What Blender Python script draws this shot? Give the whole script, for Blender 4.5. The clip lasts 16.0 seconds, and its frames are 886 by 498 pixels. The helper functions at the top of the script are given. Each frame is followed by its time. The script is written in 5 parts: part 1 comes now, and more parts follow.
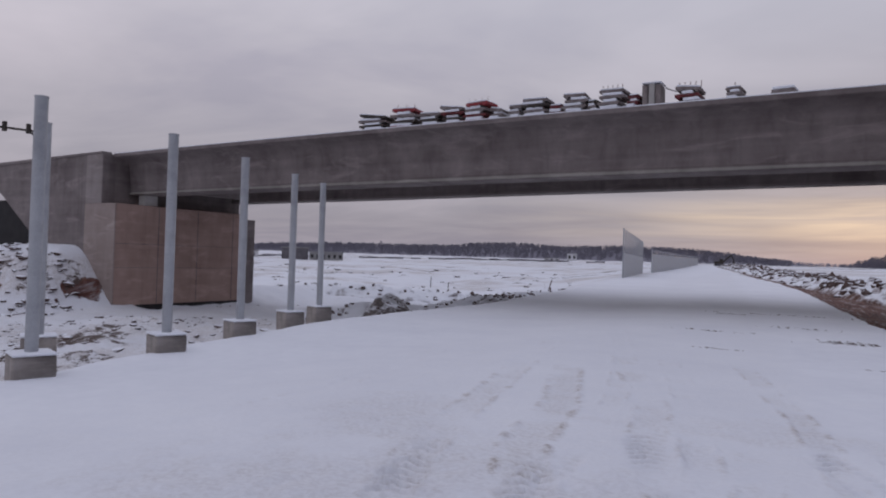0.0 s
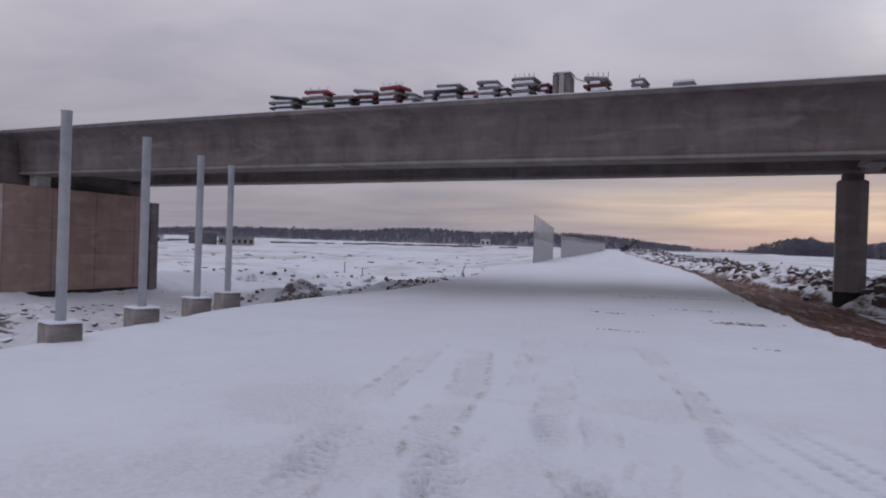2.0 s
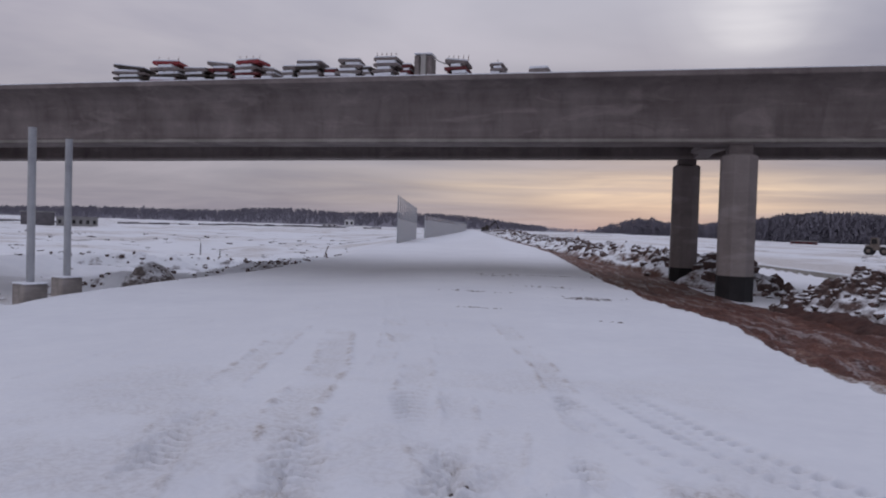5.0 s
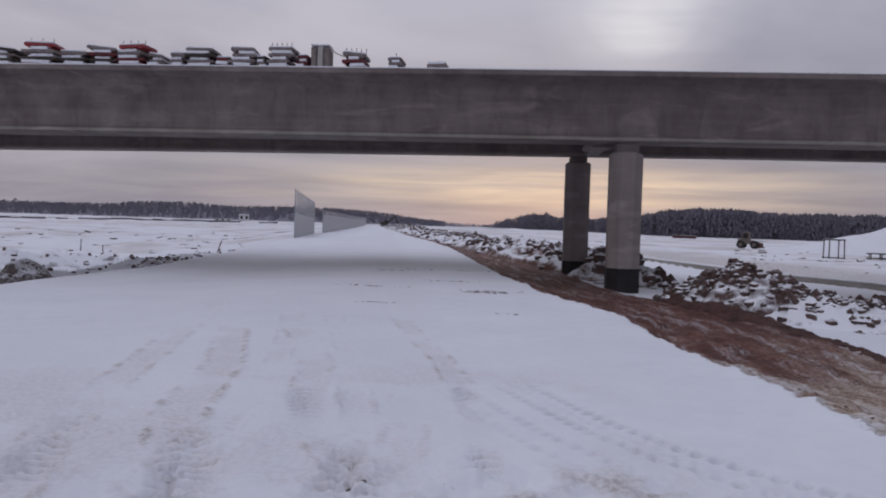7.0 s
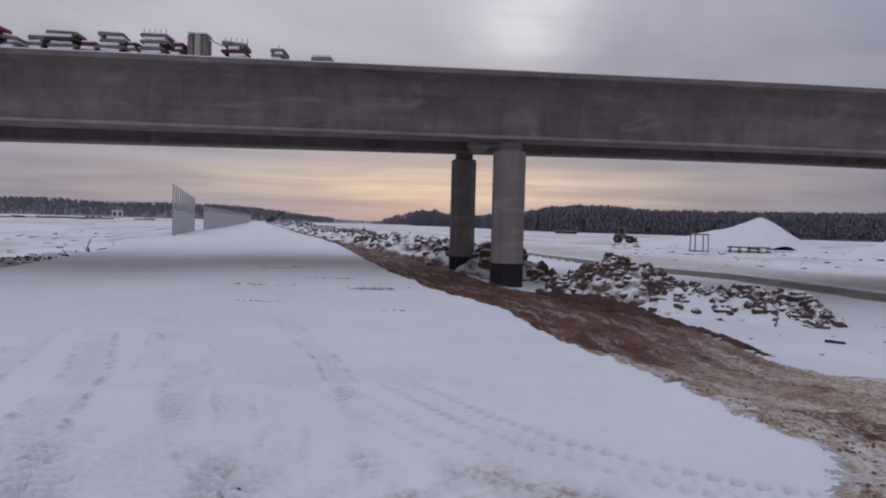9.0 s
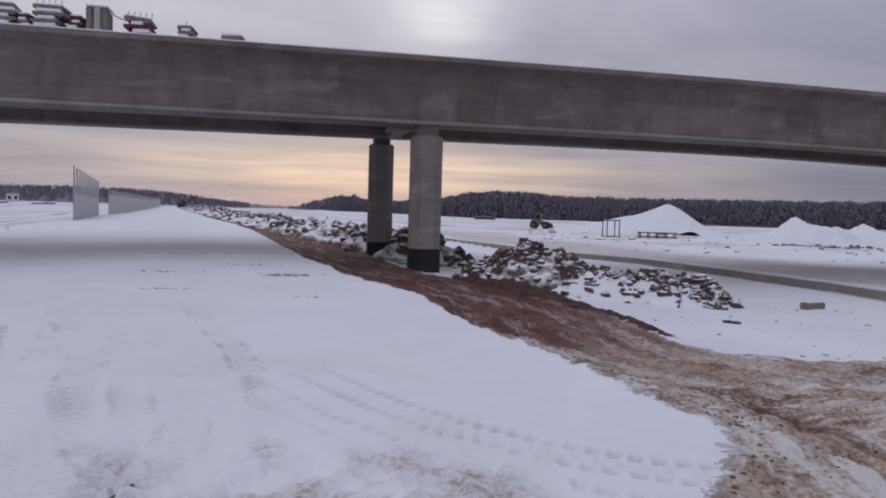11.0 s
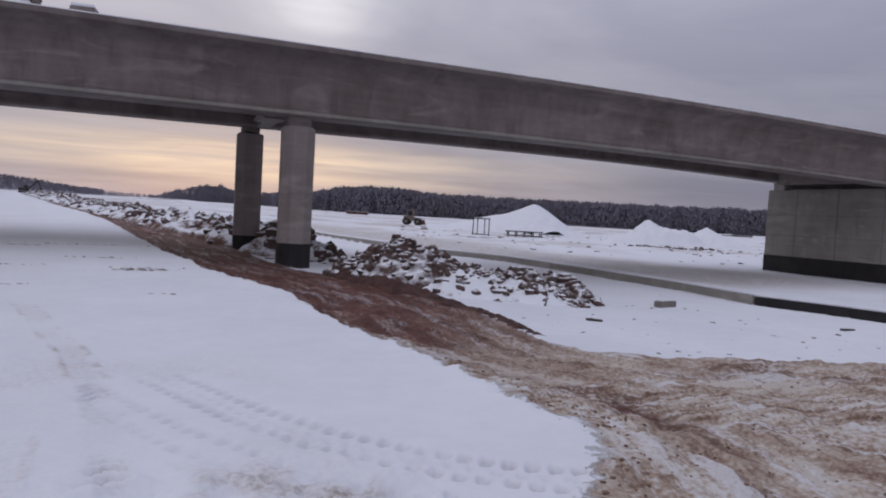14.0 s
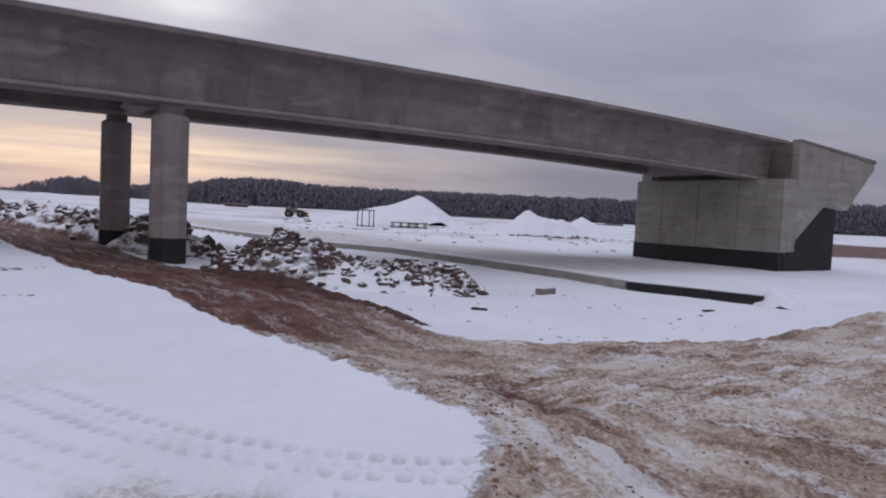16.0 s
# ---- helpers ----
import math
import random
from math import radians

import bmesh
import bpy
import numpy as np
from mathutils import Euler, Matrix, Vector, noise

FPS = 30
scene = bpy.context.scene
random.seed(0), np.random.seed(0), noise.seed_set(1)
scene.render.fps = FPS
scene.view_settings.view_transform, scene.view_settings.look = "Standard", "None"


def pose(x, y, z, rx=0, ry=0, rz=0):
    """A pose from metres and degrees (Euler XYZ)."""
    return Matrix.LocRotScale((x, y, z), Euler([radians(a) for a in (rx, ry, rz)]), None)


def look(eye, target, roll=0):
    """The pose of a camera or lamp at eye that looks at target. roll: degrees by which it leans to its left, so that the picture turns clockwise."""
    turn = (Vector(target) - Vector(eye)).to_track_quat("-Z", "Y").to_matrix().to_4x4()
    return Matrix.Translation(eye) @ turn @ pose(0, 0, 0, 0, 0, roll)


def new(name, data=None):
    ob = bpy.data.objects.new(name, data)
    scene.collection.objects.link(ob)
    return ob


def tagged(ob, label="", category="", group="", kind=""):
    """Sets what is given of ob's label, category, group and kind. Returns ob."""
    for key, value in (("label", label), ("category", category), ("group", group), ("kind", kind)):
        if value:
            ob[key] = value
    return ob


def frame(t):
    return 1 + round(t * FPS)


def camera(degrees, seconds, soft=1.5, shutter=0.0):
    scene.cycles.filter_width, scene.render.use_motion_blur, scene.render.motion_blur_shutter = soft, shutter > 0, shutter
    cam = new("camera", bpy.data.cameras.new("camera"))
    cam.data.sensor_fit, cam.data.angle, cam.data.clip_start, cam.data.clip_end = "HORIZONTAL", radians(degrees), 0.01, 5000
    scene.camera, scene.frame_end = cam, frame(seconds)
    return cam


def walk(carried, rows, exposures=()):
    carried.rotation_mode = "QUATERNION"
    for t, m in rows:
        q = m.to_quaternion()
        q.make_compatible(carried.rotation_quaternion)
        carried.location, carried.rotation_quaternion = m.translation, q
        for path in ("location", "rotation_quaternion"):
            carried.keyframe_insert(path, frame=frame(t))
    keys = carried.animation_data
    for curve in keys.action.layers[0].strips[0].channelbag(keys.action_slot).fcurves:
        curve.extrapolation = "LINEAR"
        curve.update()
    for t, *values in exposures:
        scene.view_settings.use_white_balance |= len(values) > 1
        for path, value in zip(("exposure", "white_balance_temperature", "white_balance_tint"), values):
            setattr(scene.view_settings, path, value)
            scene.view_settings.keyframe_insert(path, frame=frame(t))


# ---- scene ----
cam = camera(65.12, 16.0, soft=2.0)
PATH = [
    (0.0, pose(-0.201, -0.150, 1.760, 90.78, -1.78, 31.09)),
    (0.5, pose(-0.195, -0.141, 1.759, 90.29, -1.74, 29.62)),
    (1.0, pose(-0.188, -0.136, 1.757, 90.03, -1.40, 27.73)),
    (1.5, pose(-0.165, -0.129, 1.757, 89.87, -1.60, 25.78)),
    (2.0, pose(-0.152, -0.129, 1.757, 89.79, -1.89, 24.06)),
    (2.5, pose(-0.137, -0.129, 1.759, 89.63, -1.97, 22.54)),
    (3.0, pose(-0.127, -0.127, 1.757, 89.29, -1.88, 20.72)),
    (3.5, pose(-0.115, -0.121, 1.757, 88.95, -1.95, 18.69)),
    (4.0, pose(-0.104, -0.124, 1.755, 88.68, -1.95, 16.61)),
    (6.5, pose(-0.101, -0.144, 1.743, 88.47, -1.53, 6.95)),
    (7.0, pose(-0.085, -0.135, 1.740, 88.35, -1.75, 4.58)),
    (7.5, pose(-0.068, -0.113, 1.738, 88.51, -2.13, 2.50)),
    (8.0, pose(-0.047, -0.086, 1.737, 88.70, -1.69, 0.46)),
    (8.5, pose(-0.033, -0.072, 1.737, 88.48, -1.69, -2.10)),
    (9.0, pose(-0.012, -0.066, 1.738, 88.31, -1.54, -4.55)),
    (11.5, pose(0.136, -0.002, 1.733, 87.26, -1.96, -12.22)),
    (12.0, pose(0.187, 0.037, 1.733, 87.70, -2.23, -13.01)),
    (12.5, pose(0.207, 0.076, 1.736, 87.66, -2.47, -13.83)),
    (13.0, pose(0.197, 0.132, 1.739, 87.48, -2.94, -16.83)),
    (13.5, pose(0.186, 0.204, 1.745, 87.48, -3.63, -19.55)),
    (14.0, pose(0.168, 0.269, 1.750, 87.38, -3.21, -21.65)),
    (14.5, pose(0.151, 0.311, 1.752, 87.25, -2.19, -23.98)),
    (15.0, pose(0.164, 0.335, 1.753, 86.90, -2.82, -26.62)),
    (15.5, pose(0.174, 0.342, 1.753, 87.00, -2.46, -29.08)),
    (16.0, pose(0.183, 0.339, 1.753, 87.17, -2.74, -31.17)),
]
walk(cam, PATH, ((0.0, -0.03, 6390, 10), (9.0, -0.05, 6390, 10), (11.5, 0.14, 6390, 10), (14.0, 0.14, 6390, 10), (16.0, 0.27, 6390, 10)))

# ---- world and light ----
GLOW_AZ = radians(5.0)
world = bpy.data.worlds.new("winter_dusk")
scene.world = world
world.use_nodes = True
W = world.node_tree
W.nodes.clear()


class Net:
    """Short hand for building node trees."""

    def __init__(self, tree):
        self.tree = tree

    def node(self, kind, **settings):
        n = self.tree.nodes.new(kind)
        for key, value in settings.items():
            if key in n.inputs:
                n.inputs[key].default_value = value
        return n

    def link(self, a, b):
        self.tree.links.new(a, b)

    def math(self, op, a, b=None, c=None, clamp=False):
        n = self.tree.nodes.new("ShaderNodeMath")
        n.operation, n.use_clamp = op, clamp
        for i, v in enumerate((a, b, c)):
            if v is None:
                continue
            if isinstance(v, (int, float)):
                n.inputs[i].default_value = v
            else:
                self.link(v, n.inputs[i])
        return n.outputs[0]

    def ramp(self, value, stops, mode="LINEAR"):
        n = self.tree.nodes.new("ShaderNodeValToRGB")
        n.color_ramp.interpolation = mode
        e = n.color_ramp.elements
        while len(e) < len(stops):
            e.new(0.5)
        for el, (p, c) in zip(e, stops):
            el.position = p
            el.color = (c, c, c, 1) if isinstance(c, (int, float)) else (*c, 1)
        self.link(value, n.inputs[0])
        return n.outputs[0]

    def mix(self, f, a, b, mode="MIX"):
        n = self.tree.nodes.new("ShaderNodeMix")
        n.data_type, n.blend_type = "RGBA", mode
        for s, v in ((n.inputs[0], f), (n.inputs[6], a), (n.inputs[7], b)):
            if isinstance(v, (int, float)):
                s.default_value = v
            elif isinstance(v, tuple):
                s.default_value = (*v, 1)
            else:
                self.link(v, s)
        return n.outputs[2]

    def noise(self, vector, scale, detail=4.0, rough=0.55, distort=0.0):
        n = self.tree.nodes.new("ShaderNodeTexNoise")
        n.inputs["Scale"].default_value = scale
        n.inputs["Detail"].default_value = detail
        n.inputs["Roughness"].default_value = rough
        n.inputs["Distortion"].default_value = distort
        self.link(vector, n.inputs["Vector"])
        return n.outputs["Fac"]

    def scaled(self, vector, s, rot=(0, 0, 0)):
        n = self.tree.nodes.new("ShaderNodeMapping")
        n.inputs["Scale"].default_value = s
        n.inputs["Rotation"].default_value = rot
        self.link(vector, n.inputs["Vector"])
        return n.outputs[0]


def build_sky():
    """Overcast winter dusk: a cloud sheet over a low sky, with the afterglow near the horizon."""
    N = Net(W)
    co = W.nodes.new("ShaderNodeTexCoord").outputs["Generated"]
    sep = W.nodes.new("ShaderNodeSeparateXYZ")
    N.link(co, sep.inputs[0])
    x, y, z = sep.outputs
    up = N.math("MAXIMUM", z, 0.0)
    # flat cloud sheet seen in perspective
    den = N.math("ADD", up, 0.09)
    comb = W.nodes.new("ShaderNodeCombineXYZ")
    N.link(N.math("DIVIDE", x, den), comb.inputs[0])
    N.link(N.math("DIVIDE", y, den), comb.inputs[1])
    big = N.noise(N.scaled(comb.outputs[0], (0.55, 0.8, 1)), 0.9, 5, 0.55, 0.4)
    fine = N.noise(N.scaled(comb.outputs[0], (0.8, 0.9, 1)), 1.1, 4, 0.55, 0.3)
    base = N.ramp(up, [(0.0, (0.275, 0.262, 0.318)), (0.05, (0.295, 0.282, 0.332)), (0.12, (0.335, 0.325, 0.38)),
                       (0.25, (0.45, 0.435, 0.50)), (0.45, (0.51, 0.515, 0.60)), (1.0, (0.645, 0.655, 0.775))])
    # sideways: a little bluer and darker towards +x, warmer and paler towards -x
    side = N.ramp(N.math("MULTIPLY_ADD", x, 0.5, 0.5), [(0.12, (1.12, 1.08, 1.05)), (0.5, (1.0, 1.0, 1.0)), (0.9, (0.72, 0.74, 0.80))])
    col = N.mix(1.0, base, side, "MULTIPLY")
    shade = N.ramp(big, [(0.36, (0.80, 0.81, 0.86)), (0.5, (1.0, 1.0, 1.0)), (0.66, (1.22, 1.2, 1.18))])
    col = N.mix(0.8, col, shade, "MULTIPLY")
    # afterglow: streaks low over the horizon round the sunken sun
    gx, gy = math.sin(GLOW_AZ), math.cos(GLOW_AZ)
    along = N.math("ADD", N.math("MULTIPLY", x, gx), N.math("MULTIPLY", y, gy))
    near_sun = N.ramp(along, [(0.80, 0.0), (0.92, 0.2), (0.975, 0.62), (1.0, 1.0)], "EASE")
    band = N.ramp(up, [(0.0, 0.06), (0.026, 0.22), (0.046, 0.75), (0.066, 1.0), (0.08, 0.66), (0.096, 0.18), (0.125, 0.0)], "EASE")
    streak = N.noise(N.scaled(co, (3.0, 3.0, 42.0)), 1.3, 4, 0.55, 0.5)
    streak = N.ramp(streak, [(0.34, 0.42), (0.58, 1.0)])
    glow = N.math("MULTIPLY", N.math("MULTIPLY", near_sun, band), streak)
    col = N.mix(glow, col, (0.80, 0.635, 0.49))
    # a bright thin spot in the cloud above
    spot = N.math("ADD", N.math("MULTIPLY", x, math.sin(radians(11)) * math.cos(radians(18.5))),
                  N.math("ADD", N.math("MULTIPLY", y, math.cos(radians(11)) * math.cos(radians(18.5))), N.math("MULTIPLY", z, math.sin(radians(18.5)))))
    spot = N.ramp(spot, [(0.989, 0.0), (0.998, 0.35), (1.0, 1.0)], "EASE")
    spot = N.math("MULTIPLY", spot, N.ramp(fine, [(0.34, 0.25), (0.62, 1.0)]))
    col = N.mix(spot, col, (0.88, 0.85, 0.87))
    sky = W.nodes.new("ShaderNodeTexSky")
    sky.sky_type, sky.sun_disc = "NISHITA", False
    sky.sun_elevation, sky.sun_rotation = radians(3.0), GLOW_AZ
    bg, bg2 = W.nodes.new("ShaderNodeBackground"), W.nodes.new("ShaderNodeBackground")
    N.link(col, bg.inputs[0])
    bg.inputs[1].default_value = 1.0
    N.link(sky.outputs[0], bg2.inputs[0])
    bg2.inputs[1].default_value = 0.004
    add = W.nodes.new("ShaderNodeAddShader")
    N.link(bg.outputs[0], add.inputs[0])
    N.link(bg2.outputs[0], add.inputs[1])
    N.link(add.outputs[0], W.nodes.new("ShaderNodeOutputWorld").inputs[0])


build_sky()
sun = new("sun", bpy.data.lights.new("sun", "SUN"))
sun.data.energy, sun.data.angle, sun.data.color = 0.12, radians(25), (1.0, 0.86, 0.72)
sun.matrix_world = look((0, 0, 60), (-60 * math.sin(GLOW_AZ), -60 * math.cos(GLOW_AZ), 44))

# ---- materials ----


def material(name, rough=0.8, metal=0.0):
    m = bpy.data.materials.new(name)
    m.use_nodes = True
    b = m.node_tree.nodes["Principled BSDF"]
    b.inputs["Roughness"].default_value = rough
    b.inputs["Metallic"].default_value = metal
    return m, Net(m.node_tree), b


def place(N, kind="Object"):
    return N.tree.nodes.new("ShaderNodeTexCoord").outputs[kind]


def bump(N, b, height, strength, distance):
    n = N.tree.nodes.new("ShaderNodeBump")
    n.inputs["Strength"].default_value = strength
    n.inputs["Distance"].default_value = distance
    N.link(height, n.inputs["Height"])
    N.link(n.outputs[0], b.inputs["Normal"])


def plain(name, low, high, scale=3.0, rough=0.8, metal=0.0, relief=0.3, fine=40.0, depth=0.01):
    """Two colours, mottled at two scales, with a fine relief."""
    m, N, b = material(name, rough, metal)
    co = place(N)
    a = N.noise(co, scale, 6, 0.6)
    f = N.noise(co, fine, 3, 0.6)
    v = N.math("ADD", N.math("MULTIPLY", a, 0.75), N.math("MULTIPLY", f, 0.25))
    N.link(N.ramp(v, [(0.36, low), (0.64, high)]), b.inputs["Base Color"])
    bump(N, b, v, relief, depth)
    return m


SNOW_A, SNOW_B = (0.715, 0.73, 0.785), (0.80, 0.815, 0.86)


def concrete(name, low, high, panel=(0, 0), panel_depth=0.004):
    """Board-marked concrete: water stains that run down, pale bloom, pores."""
    m, N, b = material(name, 0.85)
    co = place(N)
    big = N.noise(co, 0.55, 6, 0.62, 0.3)
    run = N.noise(N.scaled(co, (0.9, 0.9, 0.3)), 1.3, 6, 0.65, 0.6)
    lay = N.noise(N.scaled(co, (0.12, 0.12, 2.2)), 1.3, 4, 0.55, 0.2)
    grit = N.noise(co, 45, 3, 0.6)
    v = N.math("ADD", N.math("MULTIPLY", big, 0.40), N.math("ADD", N.math("MULTIPLY", run, 0.35), N.math("MULTIPLY", lay, 0.25)))
    col = N.ramp(v, [(0.36, low), (0.5, tuple((p + q) / 2 for p, q in zip(low, high))), (0.64, high)])
    bloom = N.noise(N.scaled(co, (0.45, 0.45, 1.5)), 1.1, 5, 0.6, 0.8)
    col = N.mix(N.ramp(bloom, [(0.54, 0.0), (0.70, 0.55)]), col, tuple(min(0.6, q * 1.3) for q in high))
    drip = N.noise(N.scaled(co, (2.6, 2.6, 0.16)), 1.0, 4, 0.6, 0.3)
    col = N.mix(N.ramp(drip, [(0.56, 0.0), (0.72, 0.3)]), col, tuple(q * 0.6 for q in low))
    col = N.mix(0.25, col, N.ramp(grit, [(0.3, (0.6, 0.6, 0.6)), (0.7, (1.25, 1.25, 1.25))]), "MULTIPLY")
    N.link(col, b.inputs["Base Color"])
    bump(N, b, N.math("ADD", N.math("MULTIPLY", grit, 0.5), v), 0.35, 0.012)
    return m


M_GIRDER = concrete("girder_concrete", (0.115, 0.092, 0.09), (0.25, 0.215, 0.206))
M_ABUT = concrete("abutment_concrete", (0.20, 0.185, 0.165), (0.34, 0.32, 0.29))
M_ABUT_RED = concrete("stained_abutment_concrete", (0.285, 0.188, 0.158), (0.42, 0.295, 0.25))
M_PINK = concrete("pale_pinkish_concrete", (0.24, 0.185, 0.165), (0.36, 0.30, 0.275))
M_PALE = concrete("pale_concrete", (0.34, 0.32, 0.30), (0.5, 0.48, 0.46))
M_COLUMN = concrete("column_concrete", (0.195, 0.165, 0.158), (0.30, 0.262, 0.25))
M_BITUMEN = plain("bitumen_coating", (0.010, 0.009, 0.010), (0.024, 0.021, 0.022), 1.5, 0.85)
M_FOOT = concrete("footing_concrete", (0.085, 0.07, 0.064), (0.33, 0.295, 0.27))
M_STEEL = plain("galvanised_steel", (0.30, 0.31, 0.33), (0.45, 0.46, 0.48), 2.0, 0.5, 0.35, 0.1)
M_SNOW = plain("snow_cap", SNOW_A, SNOW_B, 5.0, 0.9, 0, 0.4, 60, 0.01)
M_PANEL = plain("grey_panel", (0.30, 0.31, 0.34), (0.38, 0.39, 0.42), 0.6, 0.6)
M_DARK = plain("dark_weathered_wood", (0.03, 0.025, 0.022), (0.075, 0.06, 0.05), 3.0, 0.9)
M_RED = plain("dark_red_paint", (0.07, 0.016, 0.018), (0.15, 0.03, 0.032), 4.0, 0.8)
M_BRIGHTRED = plain("red_paint", (0.2, 0.025, 0.03), (0.32, 0.045, 0.05), 4.0, 0.7)
M_GREYBLOCK = plain("grey_concrete_block", (0.13, 0.105, 0.10), (0.26, 0.225, 0.215), 5.0, 0.9)
M_RUST = plain("rusty_steel", (0.06, 0.03, 0.02), (0.14, 0.06, 0.035), 8.0, 0.8, 0.2)
M_WHITE = plain("white_wall", (0.5, 0.5, 0.52), (0.7, 0.7, 0.72), 0.3, 0.8)
M_HEDGE = plain("bare_hedge_twigs", (0.10, 0.093, 0.10), (0.17, 0.155, 0.165), 0.5, 0.95)
M_SHED = plain("grey_shed_wall", (0.2, 0.19, 0.19), (0.32, 0.31, 0.3), 0.4, 0.8)


def snowy_soil(name, bare=0.5, soil=((0.05, 0.033, 0.031), (0.138, 0.088, 0.076))):
    """Frozen clods with snow lying where the faces look up."""
    m, N, b = material(name, 0.95)
    co = place(N)
    big, mid, fin = N.noise(co, 1.1, 5, 0.6), N.noise(co, 6.0, 4, 0.6), N.noise(co, 28.0, 3, 0.6)
    earth = N.ramp(N.math("ADD", N.math("MULTIPLY", mid, 0.6), N.math("MULTIPLY", fin, 0.4)), [(0.36, soil[0]), (0.62, soil[1])])
    geo = N.tree.nodes.new("ShaderNodeNewGeometry")
    sep = N.tree.nodes.new("ShaderNodeSeparateXYZ")
    N.link(geo.outputs["Normal"], sep.inputs[0])
    lie = N.math("ADD", sep.outputs[2], N.math("MULTIPLY", N.math("ADD", N.math("MULTIPLY", big, 1.5), N.math("ADD", N.math("MULTIPLY", mid, 0.75), N.math("MULTIPLY", fin, 0.25))), 0.55))
    lie2 = N.math("SUBTRACT", lie, 0.8)
    f = N.ramp(lie2, [(bare - 0.08, 0.0), (min(1.0, bare + 0.16), 1.0)])
    N.link(N.mix(f, earth, SNOW_B), b.inputs["Base Color"])
    bump(N, b, N.math("ADD", mid, N.math("MULTIPLY", fin, 0.5)), 0.6, 0.05)
    return m


M_CLOD = snowy_soil("snowy_clods", 0.63)
M_SLAB = snowy_soil("snow_over_slabs", 0.48)
M_RIDGE = snowy_soil("snowy_ridge_soil", 0.64, ((0.065, 0.034, 0.027), (0.18, 0.09, 0.064)))


def ground_material():
    """Snow, trodden and driven snow, red-brown mud and tan sandy mud, by the masks of the sheet."""
    m, N, b = material("snowy_ground", 0.9)
    co = place(N)
    at = N.tree.nodes.new("ShaderNodeAttribute")
    at.attribute_name = "cover"
    sep = N.tree.nodes.new("ShaderNodeSeparateColor")
    N.link(at.outputs["Color"], sep.inputs[0])
    mud, tan, dirt_shade = sep.outputs
    bare = at.outputs["Alpha"]
    fl = N.tree.nodes.new("ShaderNodeAttribute")
    fl.attribute_name = "flow"
    flow = fl.outputs["Vector"]
    n1, n2, n3, n4 = N.noise(co, 0.35, 5, 0.6), N.noise(co, 3.0, 5, 0.65), N.noise(co, 17.0, 4, 0.65), N.noise(co, 70.0, 2, 0.6)
    streak = N.noise(N.scaled(flow, (0.3, 2.4, 1)), 1.0, 5, 0.62, 0.35)
    stripe = N.noise(N.scaled(flow, (0.2, 1.7, 1)), 1.7, 5, 0.64, 0.4)
    patch = N.noise(co, 0.9, 4, 0.6, 0.3)
    snow = N.ramp(N.math("ADD", N.math("MULTIPLY", n1, 0.6), N.math("MULTIPLY", n2, 0.4)), [(0.35, SNOW_A), (0.65, SNOW_B)])
    driven = N.ramp(n3, [(0.38, (0.31, 0.255, 0.22)), (0.52, (0.54, 0.51, 0.50)), (0.66, (0.69, 0.67, 0.67))])
    snow = N.mix(N.math("MULTIPLY", dirt_shade, N.ramp(n2, [(0.3, 0.35), (0.62, 1.0)])), snow, driven)
    red = N.ramp(N.math("ADD", N.math("MULTIPLY", n2, 0.3), N.math("ADD", N.math("MULTIPLY", n3, 0.35), N.math("MULTIPLY", streak, 0.35))), [(0.36, (0.032, 0.014, 0.012)), (0.50, (0.105, 0.040, 0.030)), (0.57, (0.165, 0.075, 0.055)), (0.64, (0.27, 0.175, 0.14))])
    mixed = N.math("ADD", N.math("MULTIPLY", streak, 0.42), N.math("ADD", N.math("MULTIPLY", patch, 0.28), N.math("MULTIPLY", n3, 0.30)))
    sand = N.ramp(mixed, [(0.36, (0.085, 0.044, 0.032)), (0.43, (0.20, 0.128, 0.095)), (0.495, (0.38, 0.295, 0.235)), (0.575, (0.57, 0.52, 0.47))])
    earth = N.mix(tan, red, sand)
    thaw = N.math("ADD", N.math("MULTIPLY", stripe, 0.62), N.math("ADD", N.math("MULTIPLY", patch, 0.18), N.math("MULTIPLY", n3, 0.2)))
    rime = N.math("MULTIPLY", N.ramp(thaw, [(0.515, 0.0), (0.59, 1.0)]), N.math("MULTIPLY_ADD", tan, 0.52, 0.3))
    earth = N.mix(rime, earth, (0.66, 0.65, 0.67))
    edge = N.math("ADD", mud, N.math("MULTIPLY", N.math("SUBTRACT", N.math("ADD", N.math("MULTIPLY", n2, 0.6), N.math("MULTIPLY", n3, 0.4)), 0.5), 1.3))
    edge = N.ramp(edge, [(0.44, 0.0), (0.56, 1.0)])
    col = N.mix(edge, snow, earth)
    # clods and stubble that poke through thin snow
    poke = N.math("ADD", bare, N.math("MULTIPLY", N.math("SUBTRACT", N.math("ADD", N.math("MULTIPLY", n2, 0.55), N.math("MULTIPLY", n3, 0.45)), 0.5), 2.2))
    poke = N.ramp(poke, [(0.62, 0.0), (0.74, 1.0)])
    col = N.mix(poke, col, (0.09, 0.065, 0.055))
    N.link(col, b.inputs["Base Color"])
    h = N.math("ADD", N.math("MULTIPLY", n3, 0.5), N.math("ADD", N.math("MULTIPLY", n4, 0.15), N.math("MULTIPLY", n2, 0.6)))
    amp = N.math("ADD", N.math("MULTIPLY", edge, 0.8), N.math("ADD", N.math("MULTIPLY", dirt_shade, 0.5), 0.14))
    h = N.math("ADD", N.math("MULTIPLY", h, amp), N.math("MULTIPLY", N.math("MULTIPLY", streak, edge), 0.4))
    bump(N, b, h, 0.8, 0.06)
    return m


